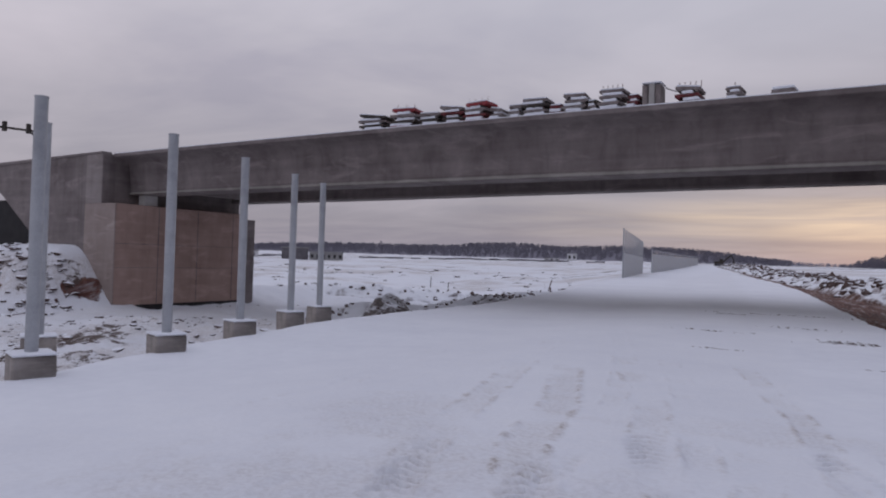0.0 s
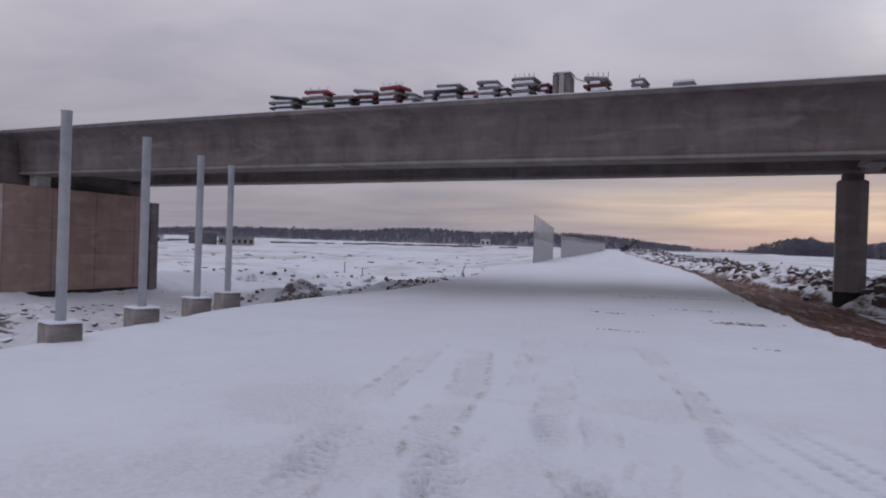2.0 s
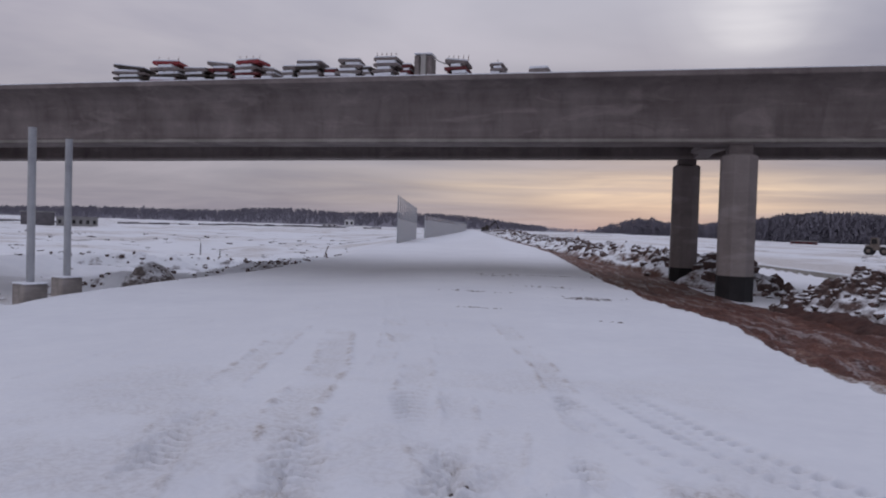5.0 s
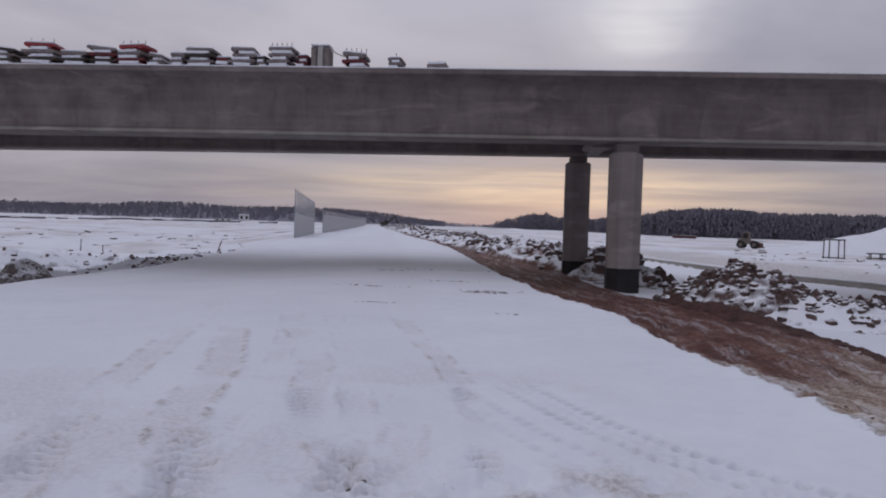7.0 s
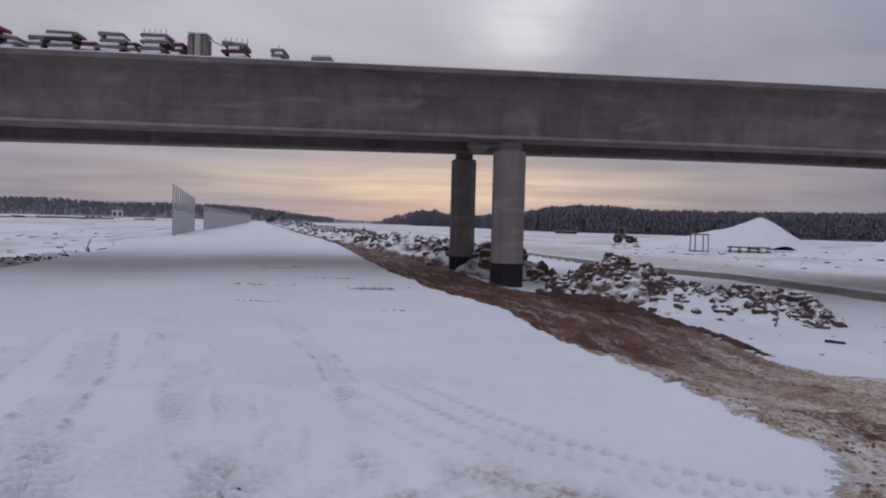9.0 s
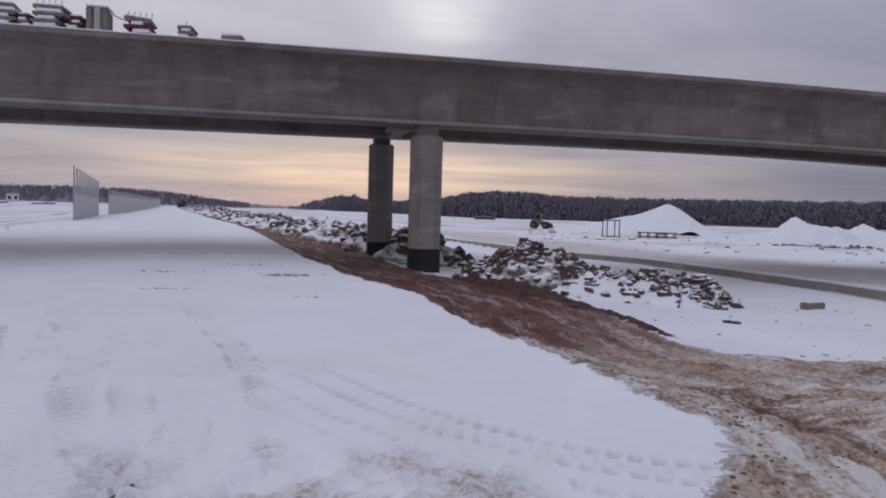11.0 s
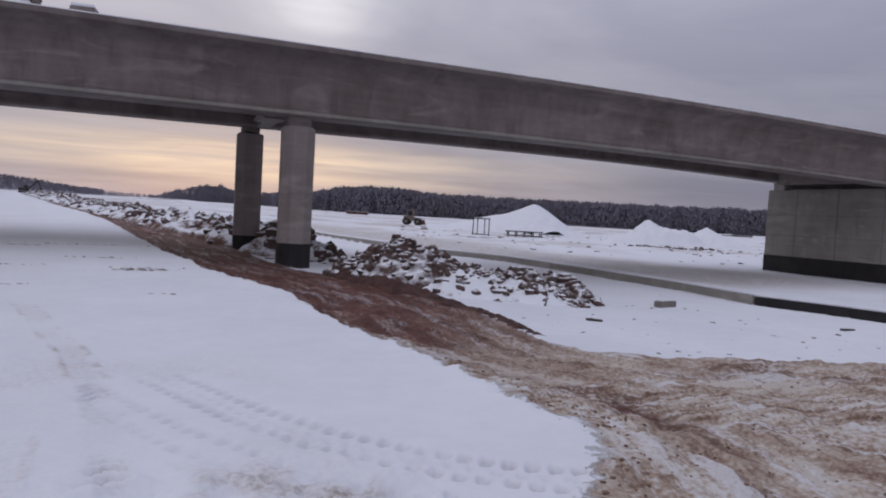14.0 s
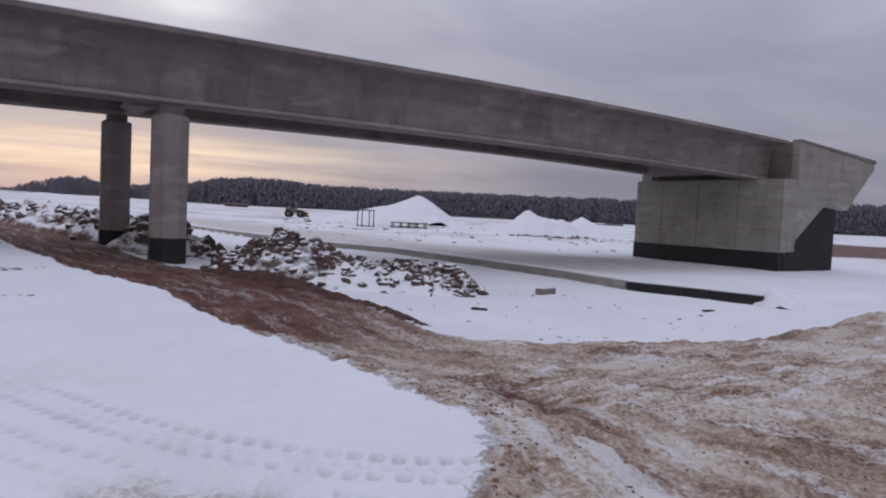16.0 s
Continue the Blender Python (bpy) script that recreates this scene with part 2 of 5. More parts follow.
M_BANK = plain("bare_red_soil", (0.034, 0.016, 0.014), (0.098, 0.045, 0.036), 2.5, 0.95, 0, 0.7, 22, 0.04)
M_SPOIL = snowy_soil("snowy_spoil", 0.52)
M_HEAP = snowy_soil("thin_snow_over_soil", 0.60, ((0.07, 0.058, 0.055), (0.19, 0.16, 0.15)))
M_GROUND = ground_material()

# ---- building helpers ----


def link_mesh(name, bm, mat, smooth=False):
    me = bpy.data.meshes.new(name)
    bm.normal_update()
    bm.to_mesh(me)
    bm.free()
    me.materials.append(mat)
    if smooth:
        me.polygons.foreach_set("use_smooth", [True] * len(me.polygons))
    return new(name, me)


def part(name, bm, mat, parent, label="", smooth=False):
    ob = link_mesh(name, bm, mat, smooth)
    ob.parent = parent
    if label:
        tagged(ob, label)
    return ob


def thing(name, label, category, group="", kind="", at=(0, 0, 0), turn=0.0):
    ob = new(name)
    ob.matrix_basis = pose(*at, 0, 0, turn)
    ob.empty_display_size = 0.2
    return tagged(ob, label, category, group, kind)


def box(bm, x0, x1, y0, y1, z0, z1, bevel=0.0, m=None):
    r = bmesh.ops.create_cube(bm, size=1.0)
    v = r["verts"]
    bmesh.ops.transform(bm, matrix=Matrix.Translation(((x0 + x1) / 2, (y0 + y1) / 2, (z0 + z1) / 2)) @ Matrix.Diagonal((x1 - x0, y1 - y0, z1 - z0, 1)), verts=v)
    if bevel:
        e = {e for q in v for e in q.link_edges}
        r = bmesh.ops.bevel(bm, geom=list(e), offset=bevel, segments=1, affect="EDGES")
        v = [q for f in r["faces"] for q in f.verts] + [q for q in v if q.is_valid]
        v = list(set(v))
    if m is not None:
        bmesh.ops.transform(bm, matrix=m, verts=v)
    return bm


def cube(x0, x1, y0, y1, z0, z1, bevel=0.0, m=None):
    return box(bmesh.new(), x0, x1, y0, y1, z0, z1, bevel, m)


def prism(points, axis, a, b):
    """A closed outline of (u, v) drawn out from a to b: axis 'y' has u = x, v = z; axis 'x' has u = y, v = z."""
    bm = bmesh.new()
    put = (lambda u, v, w: (u, w, v)) if axis == "y" else (lambda u, v, w: (w, u, v))
    lo = [bm.verts.new(put(u, v, a)) for u, v in points]
    hi = [bm.verts.new(put(u, v, b)) for u, v in points]
    n = len(points)
    bm.faces.new(lo)
    bm.faces.new(hi[::-1])
    for i in range(n):
        bm.faces.new((lo[i], hi[i], hi[(i + 1) % n], lo[(i + 1) % n]))
    bmesh.ops.recalc_face_normals(bm, faces=bm.faces)
    return bm


def rod(bm, a, b, r, sides=8, r2=None):
    a, b = Vector(a), Vector(b)
    r2 = r if r2 is None else r2
    q = (b - a).to_track_quat("Z", "Y").to_matrix().to_4x4()
    bmesh.ops.create_cone(bm, cap_ends=True, segments=sides, radius1=r, radius2=r2, depth=(b - a).length,
                          matrix=Matrix.Translation((a + b) / 2) @ q)
    return bm


# ---- value noise for the ground ----


def lattice(ix, iy, seed):
    h = (ix.astype(np.int64) * 374761393 + iy.astype(np.int64) * 668265263 + seed * 974634777) & 0x7FFFFFFF
    h = ((h ^ (h >> 13)) * 1274126177) & 0x7FFFFFFF
    return ((h ^ (h >> 16)) & 0xFFFF) / 65535.0


def vnoise(x, y, seed=0):
    ix, iy = np.floor(x), np.floor(y)
    fx, fy = x - ix, y - iy
    fx, fy = fx * fx * (3 - 2 * fx), fy * fy * (3 - 2 * fy)
    a, b = lattice(ix, iy, seed), lattice(ix + 1, iy, seed)
    c, d = lattice(ix, iy + 1, seed), lattice(ix + 1, iy + 1, seed)
    return (a + (b - a) * fx) * (1 - fy) + (c + (d - c) * fx) * fy - 0.5


def fbm(x, y, scale, octaves=4, seed=0):
    v, amp, tot = 0.0, 1.0, 0.0
    for i in range(octaves):
        v = v + amp * vnoise(x / scale * 2 ** i + 17.3 * i, y / scale * 2 ** i - 9.1 * i, seed + i)
        tot += amp
        amp *= 0.5
    return v / tot * 2


def step(a, b, v):
    t = np.clip((v - a) / (b - a), 0, 1)
    return t * t * (3 - 2 * t)


# ---- the lie of the land ----
# carriageway edges against y
ROAD_Y = [-40, 0, 3.2, 4.0, 4.6, 5.2, 5.5, 5.9, 6.5, 7.7, 9.1, 10.5, 12.3, 15.2, 15.8, 17.5, 18.3, 19.6, 22.1, 26, 30, 50, 100, 345]
ROAD_R = [3, 1.6, 2.1, 2.72, 3.25, 3.62, 3.68, 3.53, 3.45, 3.28, 3.1, 2.78, 2.62, 2.54, 2.2, 1.6, 1.55, 1.1, 0.95, 0.0, -0.5, -3.4, -12.5, -58]
LEFT_Y = [-40, 5.7, 9.6, 17.5, 29, 38, 64, 101, 345]
LEFT_X = [-4, -11.2, -12.4, -14.3, -14.4, -14.9, -18.4, -26.2, -66]
# outer edge of the mud: x against y along the road, y against x round the bend
MUD_Y = [8.0, 10.0, 11.4, 13.9, 15.5, 17, 21.6, 24, 26.5, 30, 35, 50, 100, 345]
MUD_X = [6.5, 6.8, 6.7, 7.0, 6.58, 6.25, 5.2, 4.6, 3.75, 3.4, 3.1, 0.2, -9.5, -54]
TURN_X = [6.0, 7.0, 8.1, 9.6, 11.9, 15.2, 18.3, 21, 60]
TURN_Y = [10.6, 10.0, 9.2, 8.7, 8.67, 8.96, 10.05, 10.5, 19]
BEND = np.array([(60, 19), (21, 10.5), (15.2, 8.96), (11.9, 8.67), (9.6, 8.7), (8.1, 9.2), (6.96, 10.0), (6.75, 11.5), (6.9, 13.9), (6.25, 17), (5.2, 21.6), (3.7, 26.5), (0.2, 50), (-9.5, 100), (-54, 345)], float)
# wheel paths on the road, from near to far: points, half width, darkness
WHEELS = (
    (((-0.7, 4.2), (-1.27, 5.05), (-1.6, 5.7), (-2.0, 6.8), (-2.2, 7.9), (-2.65, 9.4), (-3.5, 11.4), (-5.0, 16), (-8, 25)), 0.17, 0.95),
    (((-0.05, 4.0), (-0.12, 5.4), (-0.27, 6.7), (-0.47, 7.6), (-0.8, 9.1), (-1.35, 11), (-2.2, 13.9), (-4.4, 23)), 0.13, 0.9),
    (((-2.9, 3.4), (-3.36, 4.53), (-3.63, 5.1), (-3.92, 6.1), (-4.32, 7.6), (-5.05, 10.4), (-6.3, 15)), 0.18, 0.8),
    (((-2.2, 3.6), (-2.37, 5.3), (-2.47, 6.3), (-2.62, 7.4), (-3.0, 9.2), (-3.9, 12.3)), 0.12, 0.55),
    (((-1.8, 3.5), (-2.25, 4.6), (-2.57, 5.1), (-2.95, 6.0), (-3.4, 8), (-4.4, 11)), 0.2, 0.95),
    (((-1.1, 3.7), (-1.15, 5.0), (-1.35, 6.2), (-1.7, 7.6), (-2.3, 10), (-3.2, 13)), 0.15, 0.5),
    (((-6.5, 2.0), (-6.4, 3.7), (-6.38, 5.4), (-6.5, 7.5), (-7.6, 12)), 0.16, 0.35),
    (((-0.4, 3.3), (-0.75, 4.4), (-0.8, 5.6), (-1.0, 7.4)), 0.16, 0.6),
)
# where the tyres dug in
CHURN = ((-3.35, 4.6, 0.4), (-2.2, 4.6, 0.45), (-1.15, 4.8, 0.4), (-1.95, 6.6, 0.4), (-0.15, 5.3, 0.3), (-3.6, 5.6, 0.25), (-2.45, 5.4, 0.25), (-0.4, 7.2, 0.2))
LUGS = ((-0.15, 9.0), (0.4, 7.6), (0.8, 6.75), (1.2, 6.05), (1.5, 5.62), (1.75, 5.35), (2.02, 5.05), (2.25, 4.85), (2.5, 4.65), (2.95, 4.35))


WALL_Y = [15.2, 17, 20.1, 24.4, 30, 39, 45.6, 72]
WALL_X = [22.5, 22.0, 20.9, 21.2, 21.0, 20.2, 17.5, 14.5]


def road_z(y):
    return np.interp(y, [-40, 15, 30, 64, 100, 200, 345, 500], [0, 0, 0.1, 0.5, 0.5, 1.2, 2.6, 2.6])


def flow_of(x, y):
    """Distance from the outer edge of the mud and the way along it, for ruts and streaks."""
    best, along, run = np.full_like(x, 1e9), np.zeros_like(x), 0.0
    for (ax, ay), (bx, by) in zip(BEND[:-1], BEND[1:]):
        dx, dy = bx - ax, by - ay
        L = math.hypot(dx, dy)
        t = np.clip(((x - ax) * dx + (y - ay) * dy) / L ** 2, 0, 1)
        d = np.hypot(x - ax - t * dx, y - ay - t * dy)
        near = d < best
        best, along = np.where(near, d, best), np.where(near, run + t * L, along)
        run += L
    # nearer than the bend the wheel tracks fan out
    fan = step(8.2, 5.6, y + 0.25 * np.maximum(0, x - 7))
    turn = np.arctan2(x - 4.6, 12.0 - y)
    lane = best * (1 - fan) + fan * turn * 5.0
    return best, along * (1 - fan) + fan * np.hypot(x - 4.6, y - 12.0), lane


def beside(points, x, y):
    """Signed distance from a line of points and the way along it."""
    best, off, way, run = np.full_like(x, 1e9), np.zeros_like(x), np.zeros_like(x), 0.0
    for (ax, ay), (bx, by) in zip(points[:-1], points[1:]):
        dx, dy = bx - ax, by - ay
        L = math.hypot(dx, dy)
        t = np.clip(((x - ax) * dx + (y - ay) * dy) / L ** 2, 0, 1)
        d = np.hypot(x - ax - t * dx, y - ay - t * dy)
        near = d < best
        best = np.where(near, d, best)
        off = np.where(near, np.sign((x - ax) * dy - (y - ay) * dx) * d, off)
        way = np.where(near, run + t * L, way)
        run += L
    return off, way


def land(x, y):
    """Heights and masks: z, mud, tan, dirt, bare, flow."""
    D = np.hypot(x, y)
    az = np.degrees(np.arctan2(x, y))
    near = step(70, 12, D)
    wob = fbm(x, y, 3.0, 4, 3) * 0.35 * (0.3 + step(2, 10, D)) + fbm(x, y, 0.5, 3, 8) * 0.05
    xr, xl, xm = np.interp(y, ROAD_Y, ROAD_R) - 0.05 * step(6, 11, y), np.interp(y, LEFT_Y, LEFT_X), np.interp(y, MUD_Y, MUD_X)
    ahead = step(-45, -15, y) * step(420, 330, y)
    fray = fbm(x, y, 2.2, 3, 13) * 0.10 + fbm(x, y, 0.5, 3, 8) * 0.035 + wob * step(40, 90, D)
    # road body
    zr = road_z(y)
    cross = -0.30 * step(-4, -11.5, x) * step(60, 20, y)
    z_road = zr + cross
    # open land on either side
    left_far = -1.75 + np.clip(D - 70, 0, 640) * 0.0095
    left = -1.7 + 0.0 * x
    left = np.maximum(left, left_far)
    right = -0.42 - 0.34 * step(7, 15, x) + np.clip(D - 105, 0, 290) * 0.0072
    right = right + step(16, 4, az) * np.clip(D - 60, 0, 900) * 0.006
    # earth bank round the left abutment
    bank = step(-36.3, -40.5, x) * step(16.5, 22.5, y + fbm(x, y, 2.5, 3, 23) * 1.2) * (1 - 0.75 * step(33.5, 38, y + 0.4 * (x + 40)))
    left = left + 3.55 * bank * step(75, 55, D)
    field_l = left + fbm(x, y, 9.0, 4, 21) * 0.6 * step(15, 30, D) + fbm(x, y, 2.2, 4, 22) * 0.34 * step(95, 40, D)
    field_r = right + fbm(x, y, 7.0, 4, 31) * 0.12 + fbm(x, y, 60, 3, 32) * 0.5 * step(60, 200, D)
    # trench step in the field, facing the road
    tx = np.interp(y, WALL_Y, WALL_X)
    high = step(0.0, 0.12, x - tx) * step(14.6, 15.3, y) * step(95, 75, y) * step(110, 85, D)
    dip = np.exp(-((x - tx + 0.45) / 0.6) ** 2) * step(13.0, 15.5, y) * step(75, 55, y)
    field_r = field_r - 0.16 * dip + 0.24 * high
    wl = xl + wob * 0.5
    fall = np.interp(D, [0, 30, 60, 120, 400], [3.2, 4.5, 9, 22, 60])
    tl = step(0, 1, (wl - x) / fall)
    z = z_road + (field_l - z_road) * tl
    # mud track and field right of the road
    z_mud = -0.36 + zr * 0.85 + fbm(x, y, 1.4, 3, 41) * 0.07
    tr = step(0.0, 1.0, (x - xr - fray * 0.6) / np.interp(y, [0, 6, 12, 30, 100], [3.0, 2.2, 0.9, 1.0, 4]))
    z = z + (z_mud - z) * tr
    d, s, lane = flow_of(x, y)
    outside = np.minimum(x - xm, y - np.interp(x, TURN_X, TURN_Y)) + fbm(x, y, 1.6, 4, 3) * 0.22 + wob * 0.8 * step(30, 60, D)
    to = step(-0.2, 0.7, outside) * step(0, 1, x - xr)
    z = z + (field_r - z) * to
    z = z + (field_l - z) * (1 - ahead) * step(100, 330, y)
    soft = step(8.5, 5.0, y)
    mud = step(-0.15 - 0.5 * soft, 0.25 + 0.45 * soft, (x - xr - fray)) * step(0.25, -0.2, outside) * step(400, 250, y)
    tan = np.clip(step(16, 8.0, y + fbm(x, y, 2.0, 3, 54) * 4.0 + step(7, 3.4, x) * 2.0) * 1.0 + step(3.0, 1.2, (x - xr)) * step(12, 9, y) * 0.2, 0, 1)
    tan = tan * (1 - 0.95 * np.exp(-(((x - 5.05) / 0.45) ** 2 + ((y - 6.4) / 0.75) ** 2) ** 2) * step(-0.9, -0.2, fbm(x, y, 0.6, 3, 57)))
    soil = 1.4 * step(27, 23, y) * step(0.03, 0.15, bank) * step(0.62, 0.3, bank) * step(-0.15, 0.15, fbm(x, y, 2.0, 4, 24)) * step(70, 55, D) + step(60, 66, az) * step(70, 80, D) * step(190, 150, D) * 0.9
    soil = np.maximum(soil, step(57, 60, az) * step(72, 80, D) * step(190, 150, D) * 0.85)
    mud = np.maximum(mud, np.clip(soil, 0, 1) * 0.75)
    # ruts in the mud
    rut = np.sin(lane * 4.2 + fbm(x, y, 2.2, 3, 51) * 5.0)
    z = z + mud * near * (0.02 * rut + 0.07 * fbm(s * 0.35, lane * 1.6, 1.0, 4, 52) + 0.085 * fbm(x, y, 0.22, 4, 53))
    lip = np.exp(-((x - xr - fray - 0.15) / 0.25) ** 2)
    z = z + lip * near * (1 - 0.7 * soft) * (0.01 + 0.08 * np.maximum(0, fbm(x, y, 0.35, 3, 55))) * step(400, 250, y)
    # wheel paths on the driven snow
    dirt_shade, marks = np.zeros_like(x), np.zeros_like(x)
    churn = 0.0 * x
    for cx, cy, cr in CHURN:
        churn = np.maximum(churn, np.exp(-(((x - cx) / cr) ** 2 + ((y - cy) / (cr * 1.5)) ** 2) ** 2))
    for seed, (line, w, dark) in enumerate(WHEELS, 1):
        off, way = beside(line, x, y)
        off = off + 0.05 * fbm(x, y, 1.1, 2, seed)
        q = off / w
        inside = np.exp(-q ** 4)
        patch = step(-0.25, 0.3, fbm(x, y, 0.9, 4, 60 + seed)) * step(24, 9, y)
        strong = churn * step(-0.5, 0.1, fbm(x, y, 0.8, 3, 160 + seed))
        lug = step(-0.1, 0.6, np.sin((way + 0.6 * np.abs(off) + 0.05 * fbm(x, y, 0.4, 2, 170)) * 2 * np.pi / 0.15)) * strong
        z = z + inside * (-0.008 - 0.085 * lug) * near
        marks = np.maximum(marks, dark * inside * lug)
        rim = np.exp(-((np.abs(q) - 1.15) / 0.28) ** 2)
        z = z + rim * (0.008 + 0.05 * np.maximum(0, fbm(x, y, 0.2, 2, 69))) * patch * near * step(-0.4, 0.2, fbm(x, y, 0.16, 2, 68))
        dirt_shade = np.maximum(dirt_shade, dark * (inside * (0.12 + 0.28 * patch + 0.9 * lug) + 0.9 * rim * patch * step(-0.4, 0.3, fbm(x, y, 0.2, 3, 70))) * step(26, 7, y))
    worn = step(-0.15, 0.35, fbm(x, y, 1.6, 4, 66)) * step(13, 5, y) * step(-6.5, -4, x + 0.1 * y) * step(2.0, 0.6, x)
    lanes = step(-9.5, -5, x + 0.12 * y) * step(0.5, -0.6, x + 0.16 * (y - 6)) * step(-3, 0, y)
    dirt_shade = np.maximum(dirt_shade, np.maximum(worn * 0.34, 0.10 * lanes))
    z = z + worn * 0.03 * fbm(x, y, 0.2, 3, 67)
    scuff = step(5.8, 4.2, y + fbm(x, y, 1.5, 3, 71) * 1.4 + np.maximum(0, x) * 0.55) * step(-3.5, -1.5, x) * step(2.6, 1.4, x)
    dirt_shade = np.maximum(dirt_shade, scuff * step(-0.1, 0.35, fbm(x, y, 0.7, 4, 72)) * 0.95)
    z = z + scuff * 0.09 * fbm(x, y, 0.2, 3, 73) * near
    # lugged tyre that crossed the clean snow
    off, way = beside(LUGS, x, y)
    on = step(0.9, 2.0, way) * step(0.3, 0.0, way - 6.1)
    for gap, deep in ((0.0, 0.115), (0.36, 0.105), (0.18, 0.035), (0.76, 0.07), (1.06, 0.045)):
        cell = np.abs((way / 0.165 + gap * 1.7) % 1.0 - 0.5)
        print_ = on * np.exp(-((off - gap - 0.03 * fbm(x, y, 0.6, 2, 77)) / 0.06) ** 2) * step(0.38, 0.12, cell) * (0.75 + 0.5 * fbm(x, y, 0.5, 2, 78))
        z = z - deep * print_
        # prints coloured darker: pressed snow plus the shade inside the dents
        dirt_shade = np.maximum(dirt_shade, print_ * 7.0 * deep)
        z = z - on * 0.006 * np.exp(-((off - gap) / 0.14) ** 2)
    bank_dirt = step(0.1, 0.4, bank) * step(1.0, 0.7, bank) * step(30, 26, y)
    dirt_shade = np.maximum(dirt_shade, bank_dirt * 0.8)
    # drifts and dark crusts on the road under the span
    on_road = step(0, 1.5, xr - x) * step(0, 1.5, x - xl)
    bare = np.maximum(marks * 0.8, scuff * 0.46 * step(-0.1, 0.3, fbm(x, y, 0.6, 3, 74)))
    bare = np.maximum(bare, bank_dirt * 0.74 * step(-0.3, 0.2, fbm(x * 0.5, y * 0.5, 0.8, 4, 25)))
    # rough thin snow behind the posts, left of the road
    rough = tl * step(55, 25, D) * step(2, 6, y)
    z = z + rough * (0.22 * fbm(x, y, 1.1, 4, 91) + 0.1 * np.maximum(0, fbm(x, y, 0.4, 3, 92)))
    bare = np.maximum(bare, rough * step(-0.2, 0.45, fbm(x, y, 1.5, 4, 93)) * (0.68 + 0.16 * step(30, 18, y)))
    dirt_shade = np.maximum(dirt_shade, rough * (0.3 + 0.5 * step(-0.3, 0.3, fbm(x, y, 2.5, 3, 100))))
    bare = np.maximum(bare, to * step(60, 25, D) * step(0.25, 0.6, fbm(x, y, 1.1, 4, 94)) * 0.5)
    bare = np.maximum(bare, step(60, 90, D) * (1 - on_road) * step(0.1, 0.45, fbm(az * 0.55, D * 0.35, 1.7, 4, 95)) * 0.72)
    ice = step(0.6, 1.6, x - tx) * step(16.0, 7.0, x - tx + 3 * fbm(x, y, 6.0, 3, 97)) * step(20, 26, y) * step(130, 100, y)
    bare = np.maximum(bare, ice * 0.4)
    dirt_shade = np.maximum(dirt_shade, ice)
    dirt_shade = np.maximum(dirt_shade, step(50, 90, D) * (1 - on_road) * step(-0.1, 0.4, fbm(az * 0.4, D * 0.2, 1.6, 4, 96)) * 0.9)
    z = z + 0.012 * fbm(x, y, 0.9, 3, 99) * near + 0.03 * fbm(x, y, 4.0, 3, 98)
    return z, mud, tan, dirt_shade, bare, lane, s


def ground_z(x, y):
    return float(land(np.array([float(x)]), np.array([float(y)]))[0][0])


def polar_sheet():
    r = [1.2]
    while r[-1] < 4200:
        a = r[-1]
        r.append(a + (0.035 if a < 11 else 0.035 + (a - 11) * 0.0125 if a < 60 else a * 0.03))
    az = np.concatenate([np.arange(-80, 80, 0.17), np.arange(80, 280, 2.0)])
    r = np.array(r)
    A, R = np.meshgrid(np.radians(az), r)
    x, y = (R * np.sin(A)).ravel(), (R * np.cos(A)).ravel()
    z, mud, tan, dirt_shade, bare, d, s = land(x, y)
    n, m = len(az), len(r)
    i = np.arange(m - 1)[:, None] * n
    j = np.arange(n)[None, :]
    k = (j + 1) % n
    quads = np.stack([i + j, i + n + j, i + n + k, i + k], -1).reshape(-1, 4)[:, ::-1]
    # the middle of the sheet
    x, y = np.append(x, 0.0), np.append(y, 0.0)
    z = np.append(z, z[:n].mean())
    c = len(x) - 1
    me = bpy.data.meshes.new("ground")
    nt = n
    me.vertices.add(len(x))
    me.vertices.foreach_set("co", np.stack([x, y, z], 1).astype(np.float32).ravel())
    tri = np.stack([np.full(nt, c), (np.arange(nt) + 1) % n, np.arange(nt)], 1)
    me.loops.add(quads.size + tri.size)
    me.loops.foreach_set("vertex_index", np.concatenate([quads.ravel(), tri.ravel()]).astype(np.int32))
    me.polygons.add(len(quads) + nt)
    me.polygons.foreach_set("loop_start", np.concatenate([np.arange(len(quads)) * 4, len(quads) * 4 + np.arange(nt) * 3]).astype(np.int32))
    me.update(calc_edges=True)
    me.polygons.foreach_set("use_smooth", np.ones(len(me.polygons), bool))
    pad = lambda v: np.append(v, v[:n].mean())
    cover = np.stack([pad(mud), pad(tan), pad(dirt_shade), pad(bare)], 1).astype(np.float32)
    flow = np.stack([pad(s), pad(d), 0 * x, 0 * x + 1], 1).astype(np.float32)
    for name, data in (("cover", cover), ("flow", flow)):
        me.color_attributes.new(name, "FLOAT_COLOR", "POINT").data.foreach_set("color", data.ravel())
    me.materials.append(M_GROUND)
    ob = new("ground", me)
    return tagged(ob, "snow-covered building site ground with a red-brown muddy track", "ground", kind="structure")


polar_sheet()

# ---- the bridge ----
NEAR, FAR = 24.7, 36.4
END_X = 38.05
PIER = ((4.60, 26.5), (3.70, 34.5))


def deck_z(x, y=NEAR):
    return 7.45 - 0.0006 * max(0.0, x - 10) ** 2 - 0.00016 * max(0.0, -x - 10) ** 2 + min(0.042, max(0.006, 0.024 + 0.0007 * x)) * (y - NEAR)


